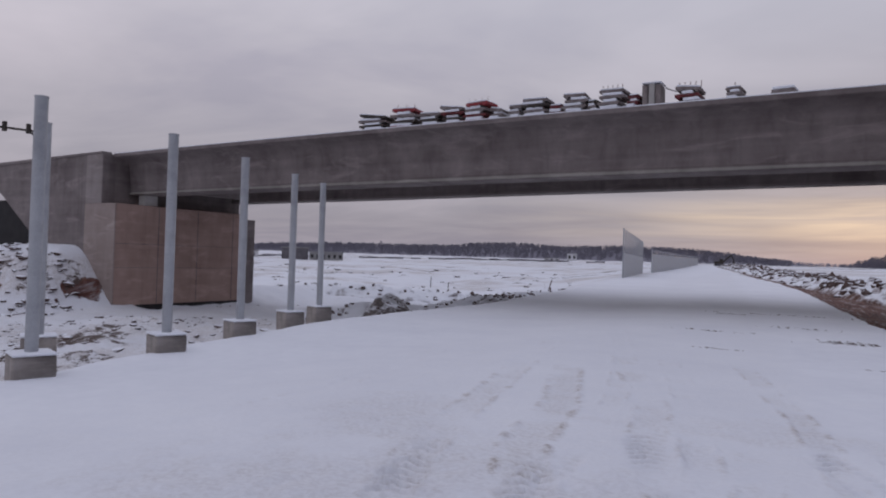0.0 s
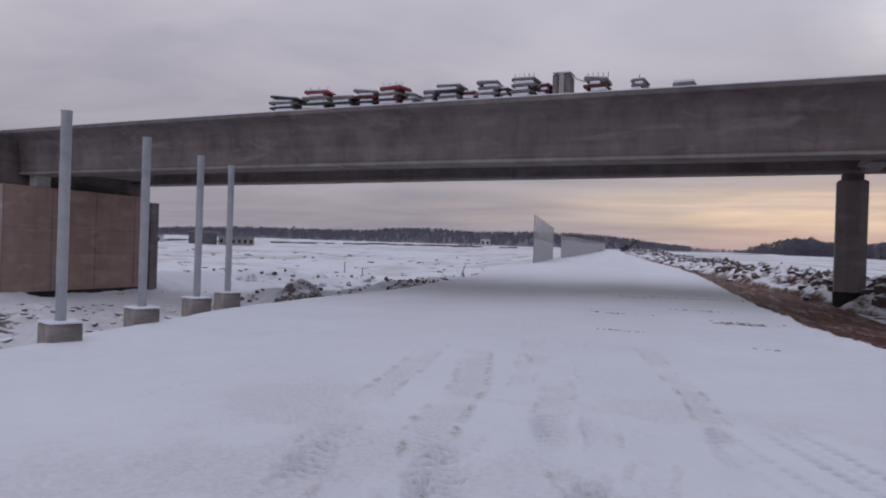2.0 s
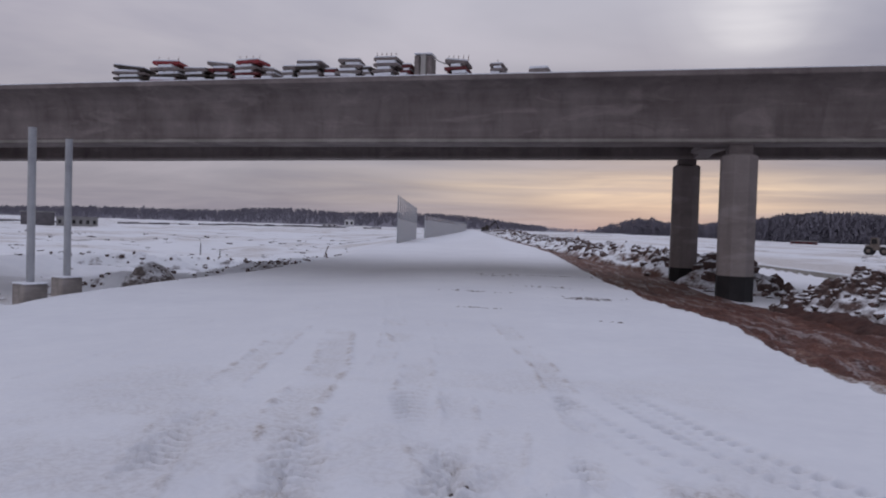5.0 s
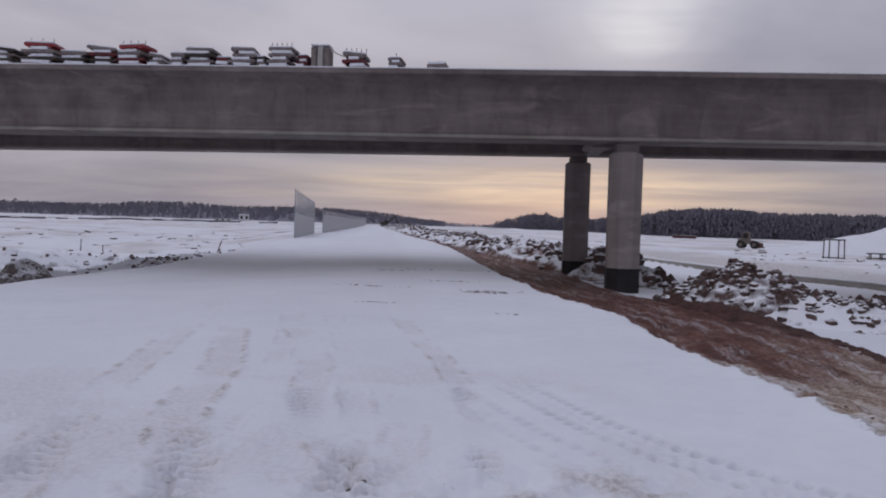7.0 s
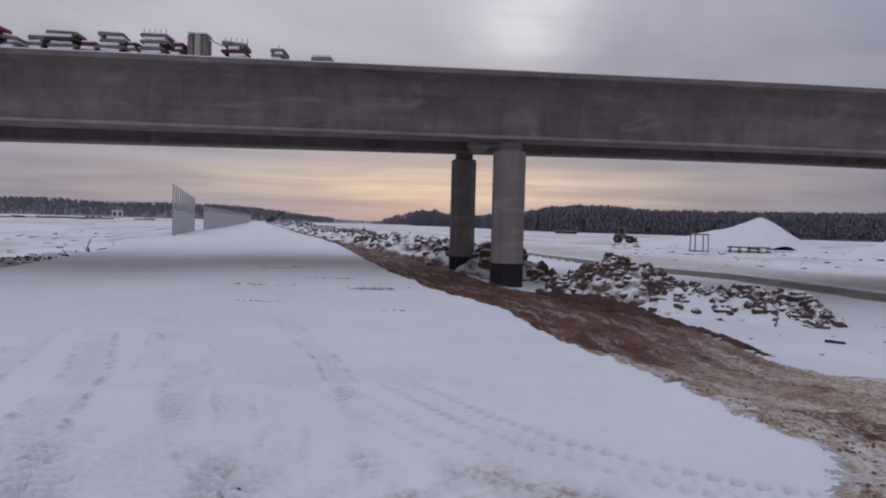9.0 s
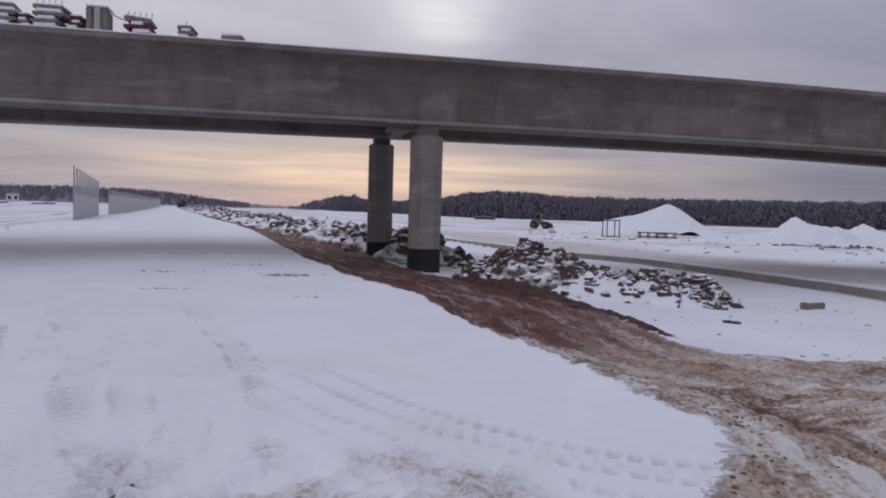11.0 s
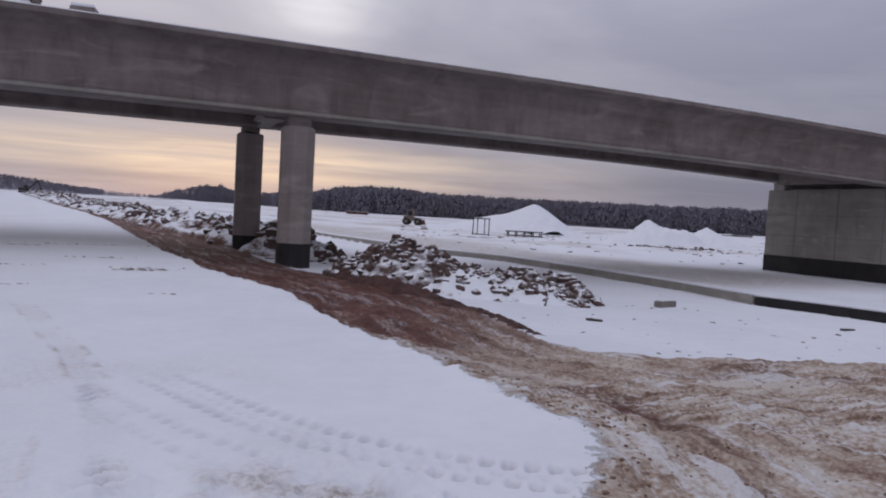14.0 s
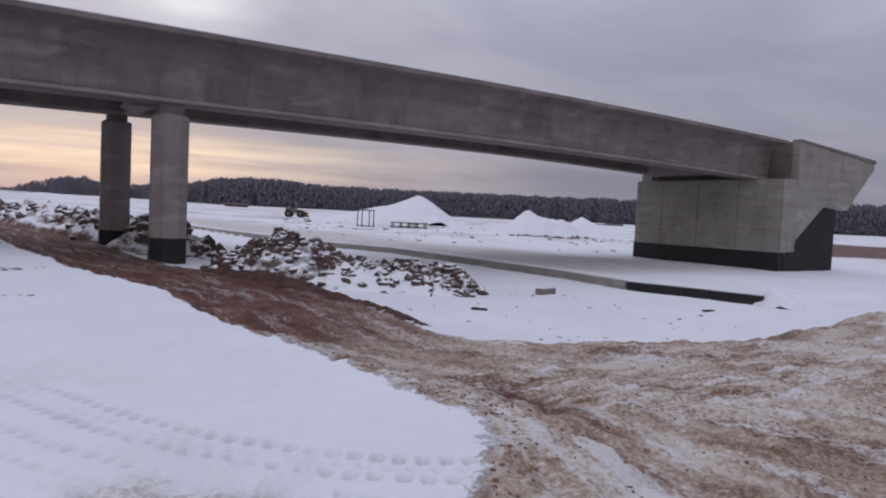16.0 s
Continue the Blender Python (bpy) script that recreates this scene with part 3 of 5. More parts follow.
def sweep(profile, x0=-END_X, x1=END_X, steps=38):
    """A cross-section of (y, height under the deck's edge) drawn along the span, following the road's crest."""
    bm = bmesh.new()
    rings = []
    for i in range(steps + 1):
        x = x0 + (x1 - x0) * i / steps
        rings.append([bm.verts.new((x, y, deck_z(x, y) + h)) for y, h in profile])
    n = len(profile)
    for a, b in zip(rings, rings[1:]):
        for k in range(n):
            bm.faces.new((a[k], b[k], b[(k + 1) % n], a[(k + 1) % n]))
    bm.faces.new(rings[0])
    bm.faces.new(rings[-1][::-1])
    bmesh.ops.recalc_face_normals(bm, faces=bm.faces)
    return bm


bridge = thing("road_bridge", "grey concrete two-span road bridge under construction, dusted with snow", "bridge", kind="structure")
part("deck_slab", sweep([(NEAR + 0.2, -0.02), (FAR - 0.2, -0.02), (FAR - 0.9, -0.5), (FAR - 1.2, -0.62), (NEAR + 1.4, -0.60), (NEAR + 0.9, -0.40), (NEAR + 0.2, -0.2)]), M_GIRDER, bridge)
part("edge_beam", sweep([(NEAR, 0.0), (NEAR + 0.2, 0.0), (NEAR + 0.2, -0.21), (NEAR + 0.03, -0.19), (NEAR, -0.16)]), M_GIRDER, bridge, "concrete edge beam of the deck")
part("edge_beam", sweep([(FAR, 0.0), (FAR - 0.2, 0.0), (FAR - 0.2, -0.21), (FAR, -0.19)]), M_GIRDER, bridge)
part("snow_strip", sweep([(NEAR + 0.03, 0.003), (NEAR + 0.05, 0.05), (NEAR + 0.25, 0.08), (NEAR + 1.0, 0.03), (NEAR + 1.1, -0.018), (NEAR + 0.2, 0.003)]), M_SNOW, bridge, "thin snow along the deck edge", True)
part("girder", sweep([(NEAR + 0.21, -0.215), (NEAR + 0.55, -0.30), (NEAR + 0.80, -0.39), (NEAR + 0.95, -0.52), (NEAR + 1.03, -0.72), (NEAR + 1.08, -1.05), (NEAR + 1.2, -2.10), (NEAR + 1.13, -2.17), (NEAR + 1.13, -2.32), (NEAR + 1.2, -2.35), (NEAR + 2.55, -2.35), (NEAR + 2.62, -2.3), (NEAR + 2.62, -0.625), (NEAR + 1.3, -0.625), (NEAR + 0.85, -0.37), (NEAR + 0.21, -0.205)]), M_GIRDER, bridge)
part("flange_edge", sweep([(NEAR + 1.11, -2.20), (NEAR + 1.1, -2.29), (NEAR + 1.16, -2.325), (NEAR + 1.16, -2.18)]), M_ABUT, bridge, "pale lower edge of the girder")
part("girder", sweep([(FAR - 1.02, -0.60), (FAR - 1.17, -0.80), (FAR - 1.22, -2.2), (FAR - 2.55, -2.24), (FAR - 2.62, -2.2), (FAR - 2.62, -0.625)]), M_GIRDER, bridge)
part("flange_edge", sweep([(FAR - 2.65, -2.11), (FAR - 2.65, -2.21), (FAR - 2.56, -2.25), (FAR - 2.58, -2.11)]), M_COLUMN, bridge, "pale lower edge of the far girder")
for x in (-36.6, PIER[0][0] - 0.4, 36.6):
    part("diaphragm", cube(x - 0.3, x + 0.3, NEAR + 2.6, FAR - 2.6, deck_z(x) - 2.0, deck_z(x) - 0.55), M_COLUMN, bridge)


def octagon(bm, x, y, r, z0, z1, turn=0.0):
    bmesh.ops.create_cone(bm, cap_ends=True, segments=8, radius1=r, radius2=r, depth=z1 - z0,
                          matrix=Matrix.Translation((x, y, (z0 + z1) / 2)) @ Matrix.Rotation(math.pi / 8 + turn, 4, "Z"))
    return bm


for (x, y), zb, deep, gap in zip(PIER, (-0.75, -0.85), (2.35, 2.24), (0.36, 0.28)):
    under = deck_z(x, y) - deep
    top = under - gap
    col = octagon(bmesh.new(), x, y, 0.645, zb, top - 0.07)
    bmesh.ops.create_cone(col, cap_ends=True, segments=8, radius1=0.645, radius2=0.56, depth=0.07, matrix=Matrix.Translation((x, y, top - 0.035)) @ Matrix.Rotation(math.pi / 8, 4, "Z"))
    c = part("column", col, M_COLUMN, bridge, "octagonal concrete column, its foot coated black")
    part("bitumen_coat", octagon(bmesh.new(), x, y, 0.655, zb, zb + 1.22), M_BITUMEN, c, "black bitumen coating")
    part("bearing_block", cube(x - 0.4, x + 0.4, y - 0.4, y + 0.4, top - 0.03, under + 0.01, 0.03), M_GIRDER, bridge)


part("crosshead", prism([(NEAR + 2.64, deck_z(4.2) - 2.05), (NEAR + 6.2, deck_z(4.2) - 1.95), (NEAR + 6.2, deck_z(4.2) - 2.1), (NEAR + 2.64, deck_z(4.2) - 2.34)], "x", 3.45, 4.35), M_COLUMN, bridge, "pale concrete crosshead beside the bearing")


def abutment(side, front, y0, y1, shelf, foot, face, wing_top):
    """One end of the bridge: front wall with bearing shelf, back wall, wing wall and the black-coated base."""
    def X(a, b):
        return (side * a, side * b) if side > 0 else (side * b, side * a)
    back = front + 1.4
    top = deck_z(side * END_X)
    w = part("abutment_wall", cube(*X(front, back + 1.6), y0 + 0.06, y1, foot, shelf, 0.03), face, bridge, "concrete abutment wall with black bitumen foot")
    low = foot + (1.35 if side > 0 else 0.4)
    if side > 0:
        part("bitumen_coat", cube(*X(front - 0.012, back + 3.9), y0 + 0.04, y1 + 0.012, foot - 0.2, low), M_BITUMEN, w, "black bitumen coating")
    else:
        part("bitumen_coat", cube(*X(front - 0.02, back), y0 + 1.5, y1 + 0.012, foot - 0.2, foot + 0.42), M_BITUMEN, w, "dark foot of the wall")
        part("end_strip", cube(*X(front - 0.1, back), y1 + 0.02, y1 + 0.7, foot, shelf - 0.35, 0.02), M_GIRDER, w)
    part("bitumen_wall", cube(*X(back + 1.7, back + (3.95 if side > 0 else 17.0)), y0 + 0.47, y0 + 1.0, foot - 0.2, shelf + (-0.6 if side > 0 else 0.4)), M_BITUMEN, w, "black-coated wing footing")
    if side > 0:
        tri = [(front + 0.42, low - 0.06), (back + 2.6, wing_top - 3.1), (back + 3.93, wing_top - 3.1), (back + 3.93, foot - 0.2), (front + 0.42, foot - 0.2)]
        part("bitumen_panel", prism(tri, "y", y0 + 0.0, y0 + 0.035), M_BITUMEN, w, "black bitumen coating under the wing wall")
    part("corner_strip", cube(*X(front - 0.015, back + (-0.05 if side > 0 else 1.55)), y0 - 0.03, y0 + 0.03, low + 0.05, shelf + 0.0, 0.012), M_ABUT if side > 0 else M_PINK, w, "pale concrete corner")
    for zz in ([low + 1.3, low + 2.6] if side > 0 else [foot + 2.6, foot + 4.0]):
        part("formwork_joint", cube(*X(front - 0.012, front + 0.01), y0 + 0.1, y1 - 0.05, zz - 0.015, zz + 0.015), M_GIRDER, w)
    for yy in (y0 + 2.9, y0 + 5.8, y0 + 8.7):
        if yy < y1 - 0.6:
            part("formwork_joint", cube(*X(front - 0.014, front + 0.01), yy - 0.02, yy + 0.02, low + 0.06, shelf - 0.04), M_GIRDER, w)
    part("back_wall", cube(*X(back, back + 0.6), y0 + 0.5, y1 + 0.6, shelf - 0.02, top - 0.02, 0.02), M_GIRDER, bridge)
    # left wing corner gets a darker concrete colour to carry its shade
    part("wing_corner", cube(*X(back - 0.06, back + (0.22 if side > 0 else 1.5)), y0 - 0.04, y0 + 0.44, shelf - (1.1 if side > 0 else -0.004), top - 0.06, 0.015), M_ABUT if side > 0 else M_COLUMN, w, "pale concrete corner")
    reach = 7.9 if side > 0 else 12.8
    tail = ((reach - 1.75, -2.2), (reach - 2.75, -3.2), (reach - 3.8, -3.2), (2.6, -3.1)) if side > 0 else ((reach - 1.2, -1.6), (reach - 5.3, -4.4), (reach - 6.4, -5.2), (2.6, -6.0))
    x = [side * v for v in (front + 0.02, back - 0.1, back - 0.1, back + reach, back + reach, *(back + u for u, v in tail), front + 0.4)]
    z = [shelf - 0.02, shelf - 0.02, top - 0.03, wing_top, wing_top - 0.55, *(wing_top + v for u, v in tail), low - 0.05]
    part("wing_wall", prism(list(zip(x, z)), "y", y0 - 0.015, y0 + 0.45), M_ABUT if side > 0 else M_GIRDER, bridge)
    part("wing_coping", prism([(side * (back - 0.1), top - 0.03), (side * (back - 0.1), top + 0.07), (side * (back + reach + 0.1), wing_top + 0.08), (side * (back + reach + 0.1), wing_top - 0.13)], "y", y0 - 0.08, y0 + 0.5), M_GIRDER, bridge)
    for yy in (NEAR + 1.9, FAR - 1.9):
        if yy < y1:
            part("bearing_block", cube(*X(front + 0.25, front + 0.85), yy - 0.45, yy + 0.45, shelf - 0.01, deck_z(side * END_X, yy) - 2.2, 0.02), M_PALE, bridge)


abutment(1, 37.0, 24.1, 35.1, 4.72, -0.85, M_ABUT, 6.38)
abutment(-1, 36.8, 24.1, 34.0, 4.36, -1.95, M_ABUT_RED, 7.1)

# ---- steel posts for the noise barrier ----
POSTS = [(-11.51, 5.98), (-12.39, 9.17), (-13.58, 12.23), (-14.79, 15.31), (-15.66, 17.59)]


def barrier_post(x, y, lean=0.0, height=4.1, top=0.03, foot=0.62, turn=-18):
    post = thing("steel_post", "round grey galvanised steel post in a square concrete footing", "post", "barrier posts beside the road", at=(x, y, top), turn=turn)
    f = foot / 2
    b = part("footing", cube(-f, f, -f, f, -0.85, 0.0, 0.03), M_FOOT, post, "snow-topped square concrete footing")
    cap = cube(-f - 0.01, f + 0.01, -f - 0.01, f + 0.01, 0.0, 0.045, 0.02)
    part("snow_cap", cap, M_SNOW, b, "thin snow cap")
    tube = rod(bmesh.new(), (0, 0, 0.0), (lean, 0, height), 0.1, 20)
    part("tube", tube, M_STEEL, post, smooth=False)
    ring = bmesh.new()
    rod(ring, (lean, 0, height - 0.005), (lean, 0, height + 0.02), 0.108, 20)
    part("rim", ring, M_STEEL, post)
    return post


for i, (x, y) in enumerate(POSTS):
    barrier_post(x, y, 0.05 if i == 0 else 0.0)


def back_post():
    """The thinner post behind the row, with a wire bracket."""
    p = barrier_post(-15.88, 8.5, 0.0, 4.75, -0.25, 0.7, 62)
    tagged(p, "grey steel post behind the row carrying a wire bracket")
    b = bmesh.new()
    rod(b, (-0.05, 0, 4.55), (-3.2, -0.1, 4.62), 0.025, 8)
    for k in range(5):
        rod(b, (-0.35 - 0.45 * k, -0.01 * k, 4.49), (-0.35 - 0.45 * k, -0.01 * k, 4.70), 0.05, 8)
    rod(b, (-0.04, 0, 4.2), (-0.3, -0.02, 4.52), 0.02, 8)
    part("wire_bracket", b, M_DARK, p, "dark bracket arm with small insulators")


back_post()

# ---- stacks on the deck ----


def stack(x0, x1, top, layers, mats, bars=0, y=25.62, deep=0.9, tilt=0.0, name="panel_stack", label="stack of snow-covered formwork panels on the bridge deck", category="stack"):
    """Flat panels with snow between, on bearers, on the deck; some with upright bar ends."""
    w = x1 - x0
    base = deck_z((x0 + x1) / 2, y) - 0.02
    ob = thing(name, label, category, "stacks on the bridge deck", at=((x0 + x1) / 2, y, base), turn=random.uniform(-5, 5))
    h = max(0.2, top - base)
    layers += 1 if h > 0.5 else 0
    t = h / layers
    for k in range(layers):
        off = random.uniform(-0.06, 0.06)
        ww = w * random.uniform(0.86, 1.02)
        m = Matrix.Translation((off, random.uniform(-0.06, 0.06), k * t)) @ Matrix.Rotation(radians(random.uniform(-1.5, 1.5) + (tilt if k == layers - 1 else 0)), 4, "Y") @ Matrix.Rotation(radians(random.uniform(-4, 4)), 4, "Z")
        b = bmesh.new()
        box(b, -ww / 2, ww / 2, -deep / 2, deep / 2, t * 0.2, t * 0.66, 0.015)
        for e in (-0.34, 0.0, 0.34):
            box(b, e * ww - 0.05, e * ww + 0.05, -deep / 2 + 0.02, deep / 2 - 0.02, 0.0, t * 0.24)
        bmesh.ops.transform(b, matrix=m, verts=b.verts)
        p = part("panel", b, mats[k % len(mats)], ob)
        gl, gr = random.uniform(-0.01, 0.3) * ww, random.uniform(0.02, 0.25) * ww
        sn = cube(-ww / 2 + (gl if k < layers - 1 else 0.03), ww / 2 - (gr if k < layers - 1 else 0.03), -deep / 2 - 0.02, deep / 2 - 0.02, t * 0.66, t * (1.1 if k < layers - 1 else 0.86), 0.02)
        bmesh.ops.transform(sn, matrix=m, verts=sn.verts)
        part("snow_layer", sn, M_SNOW, p, "snow lying on the panel")
    for k in range(bars):
        xx = -w / 2 + w * (k + 0.5) / bars
        part("bar_end", rod(bmesh.new(), (xx, -0.2, h - 0.1), (xx + 0.01, -0.2, h + 0.14), 0.012, 6), M_RUST, ob, "upright steel bar end")
    return ob


G, K, RD, RB = M_GREYBLOCK, M_DARK, M_RED, M_BRIGHTRED
def lay(rows):
    for x0, x1, top, n, mats, bars, tilt in rows:
        red = any(m in (RD, RB) for m in mats)
        stack(x0, x1, top, n, mats, bars, tilt=tilt, label="stack of dark red and grey formwork panels under snow" if red else "stack of grey formwork panels with snow between them")


lay(((-20.3, -18.85, 8.28, 3, (G, K), 0, 8), (-18.45, -17.15, 8.45, 3, (RB, K, G), 3, 0), (-16.95, -15.9, 8.12, 2, (G, K), 0, 0), (-15.85, -14.75, 8.30, 3, (G, K, RD), 0, 6),
     (-14.7, -13.5, 8.40, 3, (RB, RD, G), 4, 0), (-13.45, -12.95, 8.06, 2, (G, G), 0, 10), (-12.65, -12.05, 8.10, 2, (G, G), 0, 0), (-12.02, -10.92, 8.30, 3, (G, G, K), 0, 0)))
lay(((-10.88, -10.32, 7.98, 1, (RD,), 0, 0), (-10.3, -9.27, 8.33, 3, (G, G, G), 0, 0), (-9.24, -8.86, 8.0, 2, (K, G), 0, 0), (-8.84, -7.9, 8.37, 3, (G, G, G), 5, 0),
     (-7.72, -7.3, 8.06, 2, (RD, RD), 0, 0), (-6.02, -5.08, 8.20, 2, (G, RD), 5, 5), (-4.33, -3.8, 8.02, 2, (G, G), 1, 0), (-2.86, -2.02, 7.9, 1, (G,), 0, 0)))


def wrapped_bundle():
    """Upright bundle in torn wrapping with a loose strap to the next stack."""
    ob = thing("wrapped_bundle", "upright grey bundle in torn wrapping, partly snowed over, on the deck", "bundle", "stacks on the bridge deck", at=(-6.88, 25.6, deck_z(-6.9, 25.6) - 0.02))
    for k, (a, b, h) in enumerate(((-0.34, -0.13, 0.9), (-0.1, 0.12, 0.94), (0.14, 0.34, 0.88))):
        part("block", cube(a, b, -0.35, 0.35, 0.0, h, 0.04), M_GREYBLOCK if k != 1 else M_PALE, ob)
    part("snow_cap", cube(-0.36, 0.36, -0.37, 0.37, 0.93, 0.99, 0.03), M_SNOW, ob, "snow cap")
    s = bmesh.new()
    pts = [Vector((0.3, -0.2, 0.92)), Vector((0.55, -0.2, 0.7)), Vector((0.85, -0.2, 0.58)), Vector((1.1, -0.2, 0.62))]
    for a, b in zip(pts, pts[1:]):
        rod(s, a, b, 0.022, 6)
    part("strap", s, M_PALE, ob, "loose pale strap")


wrapped_bundle()

# ---- earth mounds and clods ----


def clod_mesh(count, where, size, seed, flat=1.0, grounded=False):
    """Broken clods, each a dented lump, joined into one mesh."""
    rnd = np.random.RandomState(seed)
    base = bmesh.new()
    bmesh.ops.create_icosphere(base, subdivisions=1, radius=1.0)
    base.verts.ensure_lookup_table()
    V = np.array([v.co for v in base.verts])
    F = np.array([[v.index for v in f.verts] for f in base.faces])
    base.free()
    vs, fs = [], []
    spots = np.array([where(rnd) for k in range(count)])
    if grounded:
        spots[:, 2] += land(spots[:, 0].copy(), spots[:, 1].copy())[0]
    for k, (x, y, z, s) in enumerate(spots):
        s = s * size * rnd.uniform(0.45, 1.25)
        d = V * (1 + rnd.uniform(-0.32, 0.25, (len(V), 1))) * (rnd.uniform(0.7, 1.35), rnd.uniform(0.7, 1.35), rnd.uniform(0.4, 0.85) * flat) * s
        a = rnd.uniform(0, 6.28)
        c, q = math.cos(a), math.sin(a)
        tip = rnd.uniform(-0.4, 0.4)
        d = np.stack([d[:, 0] * c - d[:, 1] * q, d[:, 0] * q + d[:, 1] * c, d[:, 2] + tip * d[:, 0] * 0.5], 1)
        vs.append(d + (x, y, z + s * 0.12))
        fs.append(F + k * len(V))
    me = bpy.data.meshes.new("clods")
    me.from_pydata(np.concatenate(vs).tolist(), [], np.concatenate(fs).tolist())
    return me


def heap_sheet(line, heights, half, res_s, res_d, rough, seed, lump=0.5):
    """A long heap: crest line, crest heights over the ground, half widths; returns a mesh and a sampler of its skin."""
    line = np.array(line, float)
    seg = np.hypot(*np.diff(line, axis=0).T)
    run = np.concatenate([[0], np.cumsum(seg)])
    ns, nd = int(run[-1] / res_s) + 1, int(2 * max(half) / res_d) + 1
    S, U = np.meshgrid(np.linspace(0, run[-1], ns), np.linspace(-1, 1, nd), indexing="ij")
    cx, cy = np.interp(S, run, line[:, 0]), np.interp(S, run, line[:, 1])
    gx, gy = np.gradient(cx, axis=0), np.gradient(cy, axis=0)
    L = np.hypot(gx, gy) + 1e-9
    hw = np.interp(S, run, half)
    hw = hw * (1 + 0.25 * fbm(S, U * 0 + seed, 1.5, 3, seed + 5))
    x, y = cx + gy / L * U * hw, cy - gx / L * U * hw
    g = land(x.ravel(), y.ravel())[0].reshape(x.shape)
    prof = np.clip(1 - np.abs(U) ** 1.4, 0, 1)
    h = np.interp(S, run, heights) * prof
    n = fbm(x, y, lump * 2, 3, seed) * 0.5 + np.abs(fbm(x, y, lump, 4, seed + 1)) * 0.8 + np.abs(fbm(x, y, lump * 0.35, 3, seed + 2)) * 0.5 - 0.35
    z = g + h + rough * n * np.clip(prof * 1.6, 0, 1) - 0.14 * step(0.8, 1.0, np.abs(U)) - 0.06
    me = bpy.data.meshes.new("heap")
    idx = np.arange(ns * nd).reshape(ns, nd)
    quads = np.stack([idx[:-1, :-1], idx[1:, :-1], idx[1:, 1:], idx[:-1, 1:]], -1).reshape(-1, 4)[:, ::-1]
    me.from_pydata(np.stack([x.ravel(), y.ravel(), z.ravel()], 1).tolist(), [], quads.tolist())
    me.polygons.foreach_set("use_smooth", [True] * len(me.polygons))

    def sample(rnd, band=1.0):
        i, j = rnd.randint(0, ns), int(np.clip(rnd.normal(0.5, 0.22 * band), 0.03, 0.97) * (nd - 1))
        return x[i, j], y[i, j], z[i, j]
    return me, sample


def mound(name, label, line, heights, half, res, rough, seed, mat, clods, size, lump=0.5):
    me, sample = heap_sheet(line, heights, half, res, res, rough, seed, lump)
    me.materials.append(mat)
    ob = tagged(new(name, me), label, "earth mound")
    if clods:
        def where(rnd):
            return (*sample(rnd), 1.0)
        cm = clod_mesh(clods, where, size, seed, 1.5)
        cm.materials.append(M_CLOD)
        c = new("loose_soil", cm)
        c.parent = ob
        tagged(c, "frozen earth clods dusted with snow", kind="stuff")
    return ob


mound("rubble_mound", "mound of dark frozen earth clods dusted with snow",
      [(5.2, 22.8), (5.7, 22.2), (6.3, 21.6), (6.9, 21.1), (7.7, 20.6), (8.7, 20.2), (9.6, 19.8)],
      [0.0, 0.5, 1.15, 1.5, 1.25, 0.8, 0.0], [0.5, 1.1, 1.6, 1.9, 1.9, 1.6, 1.0], 0.08, 0.45, 12, M_CLOD, 560, 0.12, 0.8)
mound("rubble_mound", "snowy slope of broken frozen slabs beside the earth mound",
      [(7.4, 20.6), (8.6, 19.6), (9.8, 18.9), (10.9, 18.2), (11.8, 17.4)], [0.5, 0.75, 0.6, 0.45, 0.0], [1.2, 2.1, 2.1, 1.7, 1.0], 0.08, 0.34, 13, M_SLAB, 300, 0.12, 0.7)
mound("rubble_mound", "low row of dark frozen clods in the snow",
      [(9.6, 24.0), (10.4, 22.6), (11.1, 21.2), (11.7, 19.8), (12.05, 18.6), (12.2, 17.8)], [0.2, 0.75, 0.75, 0.65, 0.5, 0.1], [0.7, 1.2, 1.2, 1.0, 0.8, 0.5], 0.08, 0.5, 15, M_CLOD, 230, 0.15, 0.6)
mound("earth_bank", "low bank of brown earth at the edge of the muddy track",
      [(5.5, 22.0), (6.3, 18.6), (6.7, 16.5), (7.1, 14.4), (7.0, 12.6), (6.95, 11.3)], [0.4, 0.34, 0.22, 0.16, 0.12, 0.0], [0.8, 0.75, 0.6, 0.5, 0.4, 0.3], 0.06, 0.16, 17, M_BANK, 0, 0.07, 0.5)
mound("earth_ridge", "long ridge of turned brown earth and snow along the track",
      [(6.6, 28.5), (5.6, 33), (4.2, 40), (2.2, 50), (-2.0, 70), (-7.5, 100), (-25, 190), (-52, 330)],
      [0.0, 1.35, 1.5, 1.35, 1.5, 1.5, 1.6, 0.3], [1.0, 2.4, 2.6, 2.6, 3.2, 3.8, 5.0, 5.0], 0.22, 0.55, 23, M_RIDGE, 1900, 0.3, 1.5)
mound("soil_mound", "small pointed heap of grey soil under thin snow", [(-21.9, 28.7), (-20.4, 28.2), (-18.9, 27.7)], [0.1, 1.75, 0.1], [0.9, 2.3, 0.9], 0.1, 0.16, 29, M_HEAP, 60, 0.07)
mound("soil_mound", "low heap of dark turned soil at the road edge", [(-18.6, 31.6), (-17.0, 32.4), (-15.6, 33.6)], [0.1, 0.75, 0.1], [0.8, 1.2, 0.7], 0.1, 0.2, 31, M_CLOD, 90, 0.1)
mound("soil_mound", "low snowy spoil heap behind the steel posts", [(-26, 27), (-23, 29), (-19, 34), (-17, 40)], [0.1, 1.0, 1.1, 0.2], [1.2, 2.2, 2.0, 1.0], 0.14, 0.25, 33, M_SPOIL, 150, 0.1)
